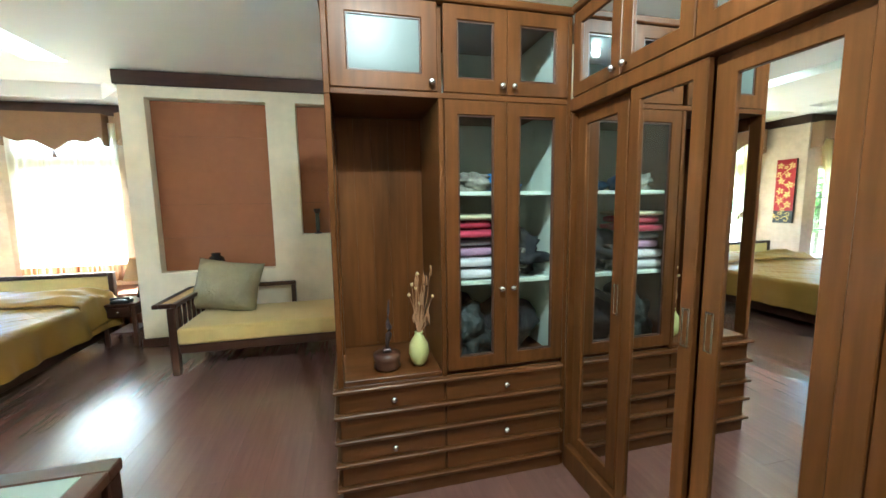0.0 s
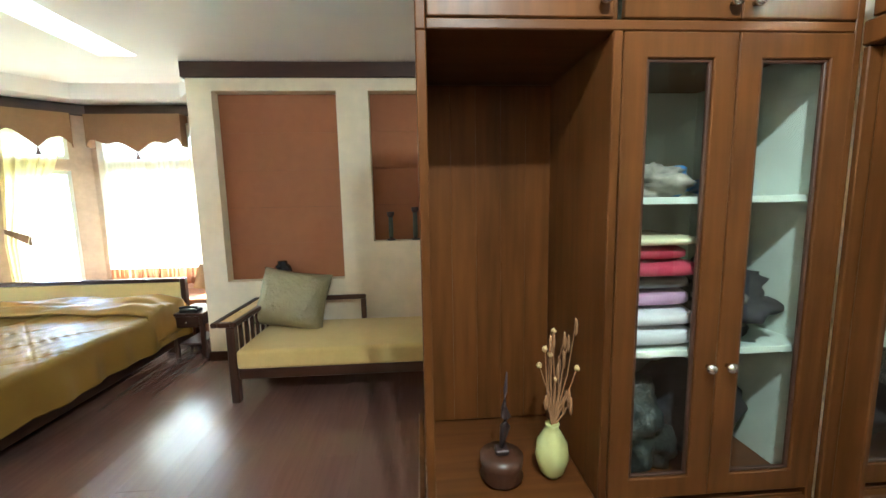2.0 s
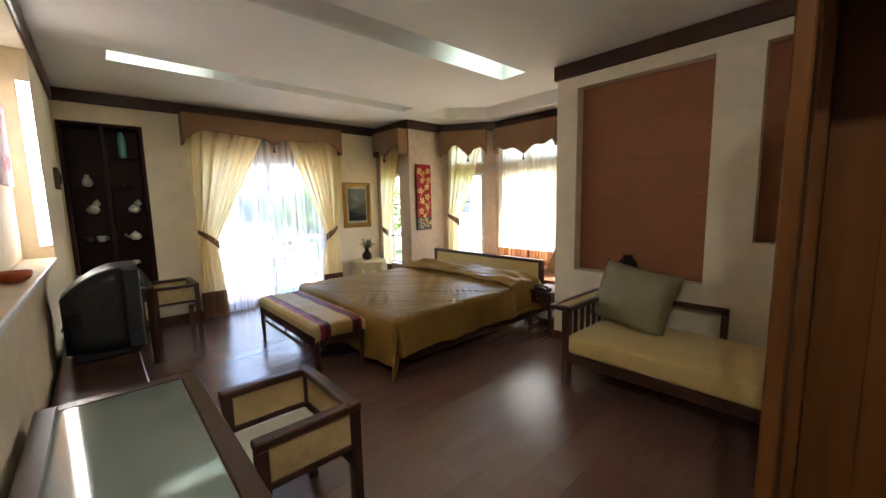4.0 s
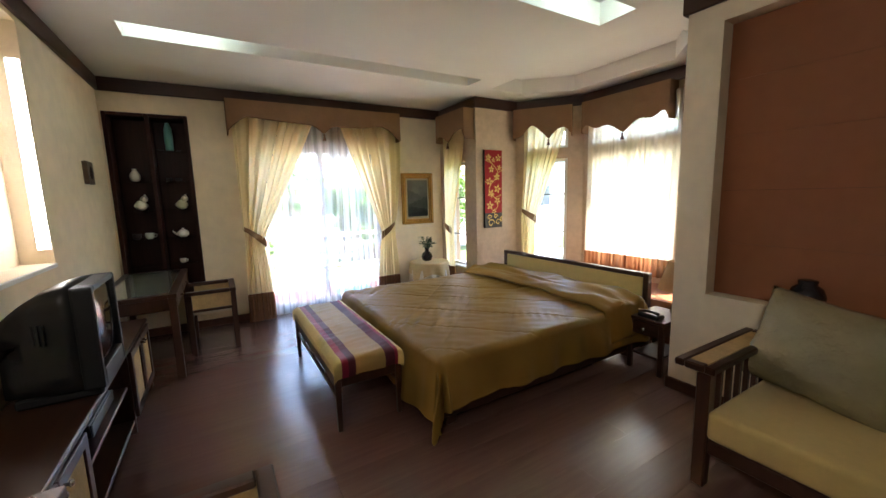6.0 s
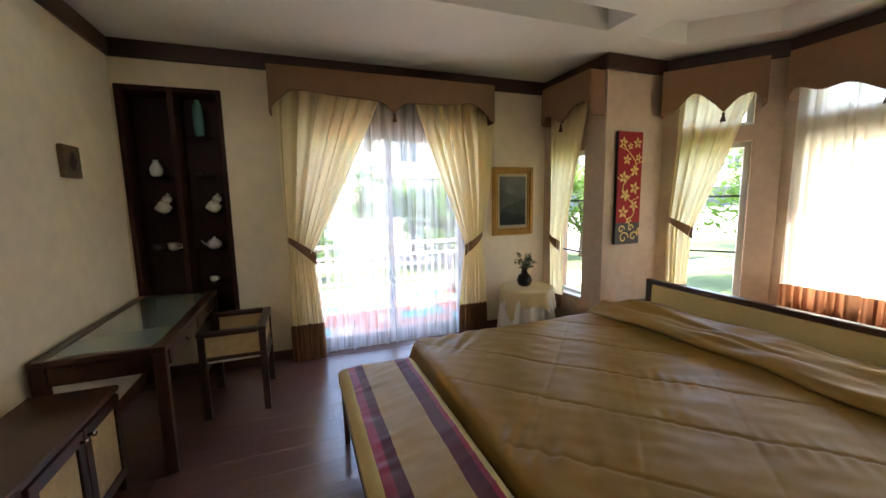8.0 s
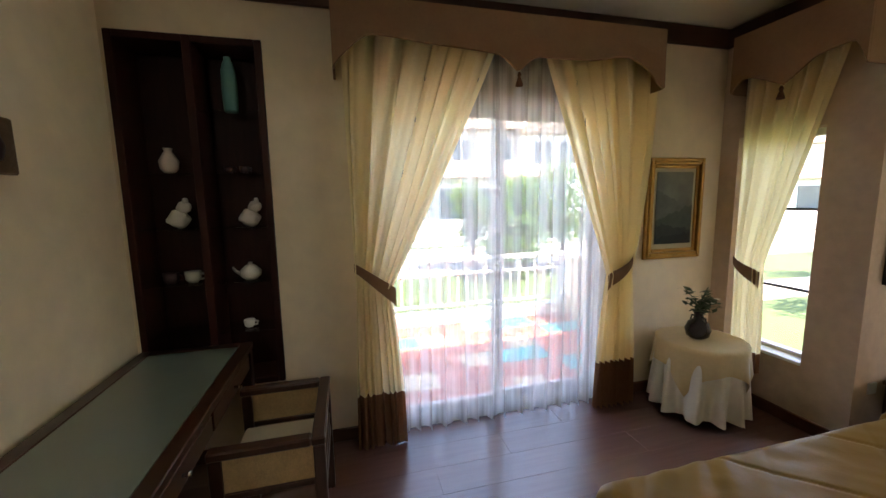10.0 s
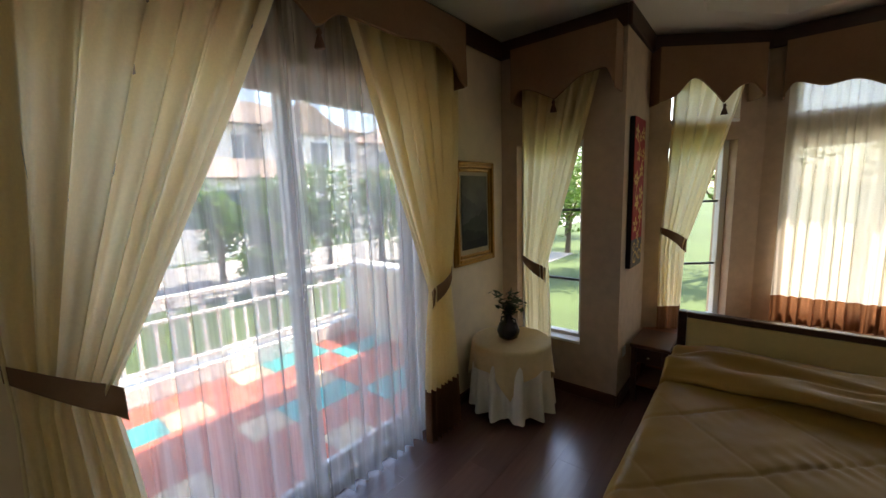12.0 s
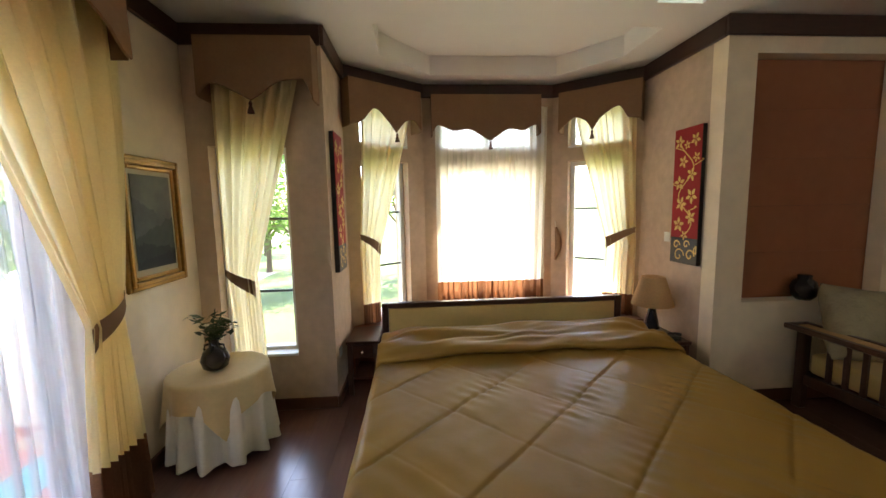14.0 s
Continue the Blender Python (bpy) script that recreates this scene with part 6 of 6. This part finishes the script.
def folded(name, x0, x1, y0, y1, z, h, m, label, seed):
    def f(u, v):
        a, b = 2 * u - 1, v * 6.28319
        k = abs(a) ** 6
        r = (1 - 0.10 * k)
        sy, sz = math.cos(b), math.sin(b)
        wob = 0.40 * noise.noise(Vector((a * 2 + seed, sy * 1.5, sz))) + 0.30 * noise.noise(Vector((a * 6 + seed, sy * 4, sz * 2)))
        return Vector((x0 + (x1 - x0) * (u + 0.02 * wob), (y0 + y1) / 2 + (y1 - y0) / 2 * math.copysign(abs(sy) ** 0.5, sy) * r, z + h / 2 + h / 2 * math.copysign(abs(sz) ** 0.55, sz) * r * (1 + wob * 0.5) if sz > 0 else z + h / 2 + h / 2 * math.copysign(abs(sz) ** 0.55, sz) * r))
    return single(name, sheet(f, 14, 28), m, ((x0 + x1) / 2, (y0 + y1) / 2, z), label, "clothes", "folded clothes in the wardrobe", smooth=True)


C = M_CLOTHES
z = 1.022
for h, m, lab in ((0.055, C[1], "pale folded cloth stacked in the wardrobe"), (0.05, C[1], "white folded cloth stacked in the wardrobe"), (0.05, C[2], "lilac patterned folded cloth in the wardrobe"), (0.04, C[7], "grey folded cloth in the wardrobe"), (0.042, C[0], "bright pink folded cloth in the wardrobe"), (0.042, C[0], "pink folded towel in the wardrobe"), (0.028, C[3], "pale yellow folded cloth on the stack")):
    s = math.sin(z * 91)
    folded("folded_cloth", 0.737 + 0.012 * s, 0.985 + 0.014 * math.cos(z * 57), 2.06 + 0.02 * s, 2.36, z, h, m, lab, z * 9)
    z += h + 0.0015
single("crumpled_clothes", blob((1.13, 2.20, 1.115), (0.145, 0.14, 0.10), 4, 0.9, 4), C[4], (1.13, 2.22, 1.022), "black crumpled clothes heaped on the shelf", "clothes", smooth=True)
single("scarf", blob((1.10, 2.13, 1.10), (0.05, 0.05, 0.06), 7, 1.2, 4), C[6], (1.10, 2.13, 1.03), "patterned pale scarf among dark clothes", "scarf", smooth=True)
single("net_bag", blob((0.86, 2.16, 1.495), (0.11, 0.09, 0.046), 9, 0.8, 4), C[6], (0.86, 2.16, 1.449), "patterned bag lying on the top shelf", "bag", smooth=True)
single("blue_cloth", blob((0.985, 2.20, 1.495), (0.045, 0.07, 0.046), 2, 0.4, 3), C[5], (0.985, 2.2, 1.449), "bright blue cloth on the top shelf", "clothes", smooth=True)
single("sun_hat", blob((1.12, 2.20, 1.478), (0.05, 0.06, 0.03), 5, 0.4, 3), C[5], (1.12, 2.2, 1.449), "blue hat on the top shelf", "hat", smooth=True)
single("black_bag", blob((1.10, 2.25, 0.735), (0.17, 0.16, 0.142), 6, 0.25, 4), C[4], (1.10, 2.25, 0.593), "large black bag in the bottom of the wardrobe", "bag", smooth=True)
single("black_bag", blob((0.84, 2.34, 0.755), (0.10, 0.10, 0.162), 3, 0.25, 4), C[4], (0.84, 2.34, 0.593), "black bag standing in the bottom of the wardrobe", "bag", smooth=True)
single("plastic_bag", blob((0.86, 2.15, 0.72), (0.12, 0.085, 0.125), 8, 0.6, 4), M_BAGPLASTIC, (0.85, 2.13, 0.593), "crinkled clear plastic bag in the wardrobe", "bag", smooth=True)


def alcove_things():
    x, y, z = 0.598, 2.12, 0.5985
    v = thing("dried_flower_vase", (x, y, z), "pale green glazed vase with dried flowers in the alcove", "vase")
    part("vase", lathe([(0.026, 0), (0.040, 0.02), (0.052, 0.065), (0.046, 0.11), (0.024, 0.148), (0.018, 0.158), (0.022, 0.168), (0.015, 0.166)], 28, (x, y, z)), M_CELADON, v, smooth=True)
    rng = random.Random(12)
    for k in range(21):
        a, r, h = rng.uniform(0, 6.28), rng.uniform(0.01, 0.065), rng.uniform(0.06, 0.34)
        p0, p1 = Vector((x, y, z + 0.15)), Vector((x + r * math.cos(a) + 0.02, y + 0.5 * r * math.sin(a), z + 0.16 + h))
        md = p0.lerp(p1, 0.5) + Vector((rng.uniform(-1, 1), rng.uniform(-1, 1), 0)) * 0.012
        s = part("stalk", tube([p0, md, p1], [0.0022, 0.002, 0.0012], 5), M_DRIED, v)
        if k % 4 == 0:
            part("dried_flower", blob(p1, (0.008, 0.008, 0.009), k, 0.6, 2), M_DRYBLOOM, s, "cream dried flower", True)
        else:
            part("seed_head", blob(p1 - Vector((0, 0, 0.02)), (0.0055, 0.0055, 0.028), k, 0.5, 2), M_DRIED, s, "brown seed head", True)
    x, y = 0.44, 2.12
    f = thing("bird_figure", (x, y, z), "slender dark bronze bird on a carved wooden base", "figurine")
    part("base", lathe([(0.055, 0), (0.066, 0.012), (0.058, 0.03), (0.064, 0.05), (0.066, 0.075), (0.03, 0.082)], 24, (x, y, z)), M_DARK, f, "carved dark wooden base", True)
    part("lid_block", box(x - 0.02, x + 0.02, y - 0.02, y + 0.02, z + 0.083, z + 0.10, 0.004), M_BRONZE, f)
    part("bird", tube([(x, y, z + 0.10), (x + 0.004, y, z + 0.13), (x + 0.012, y, z + 0.17), (x + 0.014, y, z + 0.20), (x + 0.008, y, z + 0.23), (x + 0.012, y, z + 0.28), (x + 0.016, y, z + 0.34)], [0.006, 0.010, 0.016, 0.015, 0.008, 0.006, 0.002], 10), M_BRONZE, f, smooth=True)


alcove_things()


def ceiling_light(x, y):
    t = thing("ceiling_light", (x, y, CEIL), "small round cool white lamp on the passage ceiling", "light")
    part("base", lathe([(0.001, 0), (0.075, 0), (0.075, -0.022), (0.066, -0.030), (0.001, -0.030)], 32, (x, y, CEIL - 0.0005)), M_CARD, t, "white metal base", True)
    b = part("bulb", lathe([(0.001, -0.031), (0.030, -0.031), (0.042, -0.050), (0.042, -0.066), (0.028, -0.082), (0.001, -0.087)], 28, (x, y, CEIL - 0.0005)), M_BULB, t, "glowing white bulb", True)
    return b


ceiling_light(0.46, 0.93)


# ---- long wardrobe with sliding mirror doors ----
def mirror_wardrobe():
    x, y1, y0 = 1.335, 2.0, -1.10
    w = thing("mirror_wardrobe", (1.64, 0.45, 0), "long brown wooden wardrobe with sliding mirror doors", "wardrobe")
    part("carcass", box(x + 0.065, 1.945, y0, y1 + 0.005, 0.0, 2.25, 0.003), M_WARD, w)
    part("plinth", box(x + 0.004, x + 0.064, y0, y1 - 0.002, 0.0, 0.125, 0.004), M_WARD, w)
    part("head_rail", box(x - 0.004, x + 0.064, y0, y1 - 0.002, 1.815, 1.875, 0.004), M_WARD, w)
    part("top_board", box(x - 0.015, 1.945, y0 - 0.01, y1 - 0.018, 2.2505, 2.285, 0.006), M_WARD, w)
    part("corner_post", box(x + 0.002, x + 0.064, y1 - 0.018, y1 - 0.002, 0.126, 1.814, 0.003), M_WARD, w)
    spans = ((1.980, 1.640), (1.600, 1.275), (1.273, 0.905), (0.903, 0.52), (0.53, 0.13), (0.12, -0.24), (-0.23, -0.61), (-0.62, -1.095))
    for k, (b2, a2) in enumerate(spans):
        xo = x + (0.034 if k % 2 == 0 else 0.006)
        st = 0.065 if k != 1 else 0.052
        d = part("sliding_door", ring(a2, b2, 0.127, 1.813, st, xo, xo + 0.024, "yz"), M_WARD, w)
        part("mirror", box(xo + 0.010, xo + 0.014, a2 + st - 0.003, b2 - st + 0.003, 0.176, 1.764, 0), M_MIRROR if k < 3 else M_WARD, d, "mirror glass" if k < 3 else "plain wooden panel")
        hy = b2 - st / 2 if k == 2 else a2 + st / 2
        part("pull", ring(hy - 0.015, hy + 0.015, 0.915, 1.045, 0.007, xo - 0.003, xo - 0.0002, "yz", 0.0008), M_CHROME, d, "recessed steel pull")
    ys = [1.985, 1.655, 1.325, 0.99, 0.66, 0.33, 0.0, -0.35, -0.72, -1.10]
    for k, (b, a) in enumerate(zip(ys, ys[1:])):
        rl = 0.058
        a2, b2 = a + 0.002, b - 0.002
        d = part("upper_door", ring(a2, b2, 1.880, 2.248, rl, x, x + 0.022, "yz"), M_WARD, w)
        part("mirror", box(x + 0.009, x + 0.013, a2 + rl - 0.003, b2 - rl + 0.003, 1.880 + rl - 0.003, 2.248 - rl + 0.003, 0), M_MIRROR, d, "mirror glass")
        knob(Vector((x, a2 + 0.03 if k % 2 == 0 else b2 - 0.03, 1.912)), d, pose(0, 0, 0, 0, -90))
    part("upper_frame", box(x + 0.0225, x + 0.0645, y0, y1 - 0.02, 1.876, 2.25, 0), M_WARD, w)


mirror_wardrobe()

# ---- light tubes in the ceiling troughs ----
for x, y0, y1 in ((SLOT1[1] - 0.035, 1.45, 2.05), (SLOT2[1] - 0.035, 3.78, 4.44)):
    t = thing("trough_light", (x, (y0 + y1) / 2, CEIL + 0.10), "cool fluorescent tube hidden in the ceiling trough", "light", "trough lights")
    part("tube", tube([(x, y0, CEIL + 0.12), (x, y1, CEIL + 0.12)], 0.013, 10), M_LAMPGLASS, t, "glowing white tube", True)
    for y in (y0 - 0.02, y1 + 0.0):
        part("end_cap", box(x - 0.015, x + 0.015, y, y + 0.02, CEIL + 0.095, CEIL + 0.159, 0.002), M_WHITE, t)

# ---- terrace ----
TX0, TX1, TY0, TY1, TZ0 = -7.60, -5.645, 0.4, 5.0, -0.04
terrace = single("terrace_floor", box(TX0, TX1, TY0, TY1, TZ0 - 0.40, TZ0 - 0.006, 0), M_GROUT, (-6.6, 2.7, TZ0 - 0.4), "terrace floor of red, teal and sand tiles", "terrace", kind="structure")


def terrace_tiles():
    s = 0.30
    meshes = []
    for m in M_TILE:
        t = box(0, s - 0.006, 0, s - 0.006, -0.006, 0, 0.002)
        me = bpy.data.meshes.new("tile")
        t.to_mesh(me)
        t.free()
        me.materials.append(m)
        meshes.append(me)
    nx, ny = int((TX1 - TX0 - 0.1) / s), int((TY1 - TY0) / s)
    for i in range(nx):
        for j in range(ny):
            k = 1 if (i * 2 + j) % 7 in (0, 1) and i % 3 != 0 else (2 if (i + 2 * j) % 5 == 0 else 0)
            ob = new("tile", meshes[k])
            ob.location = (TX1 - (i + 1) * s, TY0 + j * s, TZ0)
            ob.parent = terrace
            ob.matrix_parent_inverse = Matrix.Translation(-terrace.location)


terrace_tiles()


def railing(p0, p1, z0, h, label):
    m, length = frame_of(p0, p1)
    r = thing("railing", tuple(m @ Vector((length / 2, 0, z0))), label, "railing", "white terrace railings")
    part("curb", shift(box(0, length, -0.06, 0.06, z0, z0 + 0.16, 0.008), m), M_WHITE, r)
    part("top_rail", shift(box(0, length, -0.035, 0.035, z0 + h - 0.05, z0 + h, 0.008), m), M_WHITE, r)
    part("mid_rail", shift(box(0, length, -0.02, 0.02, z0 + h - 0.22, z0 + h - 0.19, 0.004), m), M_WHITE, r)
    part("low_rail", shift(box(0, length, -0.02, 0.02, z0 + 0.22, z0 + 0.25, 0.004), m), M_WHITE, r)
    n = int(length / 0.115)
    for k in range(n):
        x = (k + 0.5) * length / n
        part("baluster", shift(box(x - 0.013, x + 0.013, -0.013, 0.013, z0 + 0.2505, z0 + h - 0.2205, 0.003), m), M_WHITE, r)
        if k % 2 == 0:
            part("short_baluster", shift(box(x - 0.03, x + 0.03, -0.010, 0.010, z0 + h - 0.1895, z0 + h - 0.0505, 0.003), m), M_WHITE, r)


railing((TX0 + 0.08, TY0), (TX0 + 0.08, TY1 - 0.12), TZ0, 0.83, "white terrace railing with square balusters")
railing((-6.05, TY1 - 0.06), (TX1 - 0.02, TY1 - 0.06), TZ0, 0.83, "short white railing beside the cream parapet")
pp = thing("parapet", (-6.8, TY1 - 0.06, TZ0), "cream rendered parapet at the end of the terrace", "parapet")
part("wall", box(TX0 + 0.16, -6.06, TY1 - 0.13, TY1 + 0.02, TZ0, TZ0 + 0.78, 0.01), M_CREAMWALL, pp)
part("coping", box(TX0 + 0.10, -6.055, TY1 - 0.16, TY1 + 0.05, TZ0 + 0.7805, TZ0 + 0.84, 0.01), M_WHITE, pp)
part("pier", box(TX0 - 0.02, TX0 + 0.15, TY1 - 0.115, TY1 + 0.03, TZ0, TZ0 + 0.78, 0.008), M_WHITE, pp)

# ---- garden, street and houses ----
GZ = -0.45
bm = bmesh.new()
bm.faces.new([bm.verts.new(p) for p in ((-400, -400, GZ), (400, -400, GZ), (400, 400, GZ), (-400, 400, GZ))])
single("ground", bm, M_GRASS, (0, 0, GZ), "sunlit green lawn round the house", "ground", kind="structure")
single("road", box(-17.5, -12.2, -60, 60, GZ - 0.05, GZ + 0.02, 0), M_ROAD, (-15, 0, GZ), "pale concrete street beyond the garden", "road", kind="structure")
single("garden_path", box(-9.4, -8.2, -8, 14, GZ - 0.03, GZ + 0.012, 0), M_ROAD, (-8.8, 3, GZ), "pale concrete garden path", "path", kind="structure")


def house(x, y, w, d, turn, label, h1=2.7, h2=5.1):
    o = thing("house", (0, 0, 0), label, "house", "neighbouring houses")
    part("wall", box(-d / 2, d / 2, -w / 2, w / 2, GZ, h2, 0.03), M_RENDERWALL, o)
    porch = part("porch", box(d / 2 + 0.001, d / 2 + 2.2, -w / 2, w * 0.1, GZ, h1 - 0.2, 0.03), M_RENDERWALL, o)
    part("garage_opening", box(d / 2 + 2.201, d / 2 + 2.25, -w / 2 + 0.4, w * 0.1 - 0.4, GZ + 0.02, h1 - 0.7, 0.01), M_WINDARK, porch)

    def hip(x0, x1, y0, y1, z0, z1):
        b = bmesh.new()
        ins = min(x1 - x0, y1 - y0) / 2
        lo = [b.verts.new(p) for p in ((x0, y0, z0), (x1, y0, z0), (x1, y1, z0), (x0, y1, z0))]
        xm = (x0 + x1) / 2
        r0, r1 = b.verts.new((xm, y0 + ins, z1)), b.verts.new((xm, y1 - ins, z1))
        for f in ((lo[0], lo[1], r0), (lo[1], lo[2], r1, r0), (lo[2], lo[3], r1), (lo[3], lo[0], r0, r1), (lo[3], lo[2], lo[1], lo[0])):
            b.faces.new(f)
        return b
    part("roof", hip(-d / 2 - 0.6, d / 2 + 0.6, -w / 2 - 0.6, w / 2 + 0.6, h2 + 0.002, h2 + 2.0), M_TILEROOF, o, "terracotta tiled roof")
    gb = bmesh.new()
    yc, g = w * 0.18, w * 0.24
    pts = [(d / 2 + 0.9, yc - g, h2 - 0.3), (d / 2 + 0.9, yc + g, h2 - 0.3), (d / 2 + 0.9, yc, h2 + 1.3), (0, yc - g, h2 - 0.3), (0, yc + g, h2 - 0.3), (0, yc, h2 + 1.3)]
    vs = [gb.verts.new(p) for p in pts]
    for f in ((0, 1, 2), (3, 5, 4), (0, 2, 5, 3), (1, 4, 5, 2), (0, 3, 4, 1)):
        gb.faces.new([vs[k] for k in f])
    part("gable", gb, M_TILEROOF, o, "front gable roof")
    part("bay_wall", box(d / 2 + 0.001, d / 2 + 0.7, yc - g + 0.3, yc + g - 0.3, GZ, h2 - 0.302, 0.02), M_RENDERWALL, o)
    part("porch_roof", hip(d / 2 - 0.2, d / 2 + 2.8, -w / 2 - 0.5, w * 0.1 + 0.3, h1 - 0.198, h1 + 0.7), M_TILEROOF, o, "tiled porch roof")
    for yy, zz, xx in ((-w * 0.32, 3.4, d / 2), (-w * 0.10, 3.4, d / 2), (yc - 0.75, 3.2, d / 2 + 0.7), (yc + 0.65, 3.2, d / 2 + 0.7), (yc - 0.2, 0.9, d / 2 + 0.7), (w * 0.42, 3.4, d / 2)):
        wi = part("window", box(xx + 0.002, xx + 0.06, yy - 0.55, yy + 0.55, zz, zz + 1.3, 0.01), M_WHITE, o, "white window frame")
        for s in (-1, 1):
            part("pane", box(xx + 0.0605, xx + 0.07, yy + s * 0.26 - 0.22, yy + s * 0.26 + 0.22, zz + 0.08, zz + 1.22, 0), M_WINDARK, wi, "dark glass")
    o.matrix_basis = pose(x, y, 0, 0, 0, turn)


house(-26.5, 12.0, 10.0, 8.0, -8, "two storey white house with terracotta roof across the street")
house(-27.5, 24.5, 9.5, 8.0, -12, "two storey white house further along the street")
house(-26.0, -1.5, 9.5, 8.0, 0, "two storey white house across the street")
house(-27.0, 39.0, 10.0, 8.0, -20, "two storey white house far along the street")
fence = thing("street_fence", (-18.2, 10, GZ), "white block fence along the far side of the street", "fence")
for k in range(12):
    y = -22 + k * 5.2
    part("fence_panel", box(-18.3, -18.15, y, y + 4.7, GZ, GZ + 1.1, 0.02), M_RENDERWALL, fence)
    part("fence_post", box(-18.38, -18.08, y + 4.72, y + 5.18, GZ, GZ + 1.4, 0.02), M_RENDERWALL, fence)


def tree(x, y, h, r, seed, label, low=0.35):
    rng = random.Random(seed)
    t = thing("tree", (x, y, GZ), label, "tree", "garden trees")
    trunk = tube([(x, y, GZ), (x + 0.05, y, GZ + h * 0.3), (x + rng.uniform(-0.1, 0.1), y + 0.05, GZ + h * 0.6), (x, y, GZ + h * 0.85)], [0.10, 0.08, 0.06, 0.02], 8)
    clumps = []
    for k in range(13):
        a, q = rng.uniform(0, 6.28), rng.random() ** 0.6
        zc = GZ + h * rng.uniform(low, 0.95)
        taper = 1 - 0.55 * max(0.0, (zc - GZ) / h - 0.5) * 2
        c = Vector((x + r * 0.75 * q * taper * math.cos(a), y + r * 0.75 * q * taper * math.sin(a), zc))
        clumps.append((c, r * rng.uniform(0.28, 0.45)))
        tube([(x, y, GZ + h * 0.3), ((x + c.x) / 2, (y + c.y) / 2, (GZ + h * 0.45 + c.z) / 2), c], [0.035, 0.022, 0.008], 5, trunk)
    part("trunk", trunk, M_BARK, t)
    verts, faces = [], []
    for c, s in clumps:
        for _ in range(170):
            d = Vector((rng.gauss(0, 1), rng.gauss(0, 1), rng.gauss(0, 0.8))).normalized() * s * rng.uniform(0.35, 1.1)
            p = c + d
            b, e, l = rng.uniform(0, 6.28), rng.uniform(-0.8, 0.8), rng.uniform(0.05, 0.11)
            d1 = Vector((math.cos(b) * math.cos(e), math.sin(b) * math.cos(e), math.sin(e))) * l
            d2 = d1.cross(Vector((rng.uniform(-1, 1), rng.uniform(-1, 1), 1))).normalized() * l * 0.42
            n = len(verts)
            verts += [p - d1, p + d2, p + d1, p - d2]
            faces.append((n, n + 1, n + 2, n + 3))
    me = bpy.data.meshes.new("crown")
    me.from_pydata([tuple(v - Vector((x, y, GZ))) for v in verts], [], faces)
    me.materials.append(M_FOLIAGE)
    ob = new("crown", me)
    ob.parent = t
    ob["label"] = "leafy green crown with gaps"


for x, y, h, r, s in ((-12.6, 8.0, 3.2, 1.5, 1), (-11.4, 10.6, 2.6, 1.3, 2), (-13.4, 5.6, 2.2, 1.1, 3), (-11.0, 2.4, 1.6, 0.8, 4), (-6.6, 11.5, 3.6, 1.7, 5), (-4.2, 12.6, 4.2, 1.9, 6), (-8.4, 14.0, 3.4, 1.6, 7), (-1.4, 12.0, 3.4, 1.6, 8), (-20.4, 5.0, 3.6, 1.7, 9), (-10.2, 18.5, 4.5, 2.2, 10), (-2.8, 10.0, 1.5, 0.8, 11), (-12.0, 9.3, 2.7, 1.5, 12), (-12.8, 7.0, 2.5, 1.3, 13), (-11.6, 6.0, 1.8, 0.9, 14)):
    tree(x, y, h, r, s, "bushy green tree on the sunlit lawn")
build_boards()
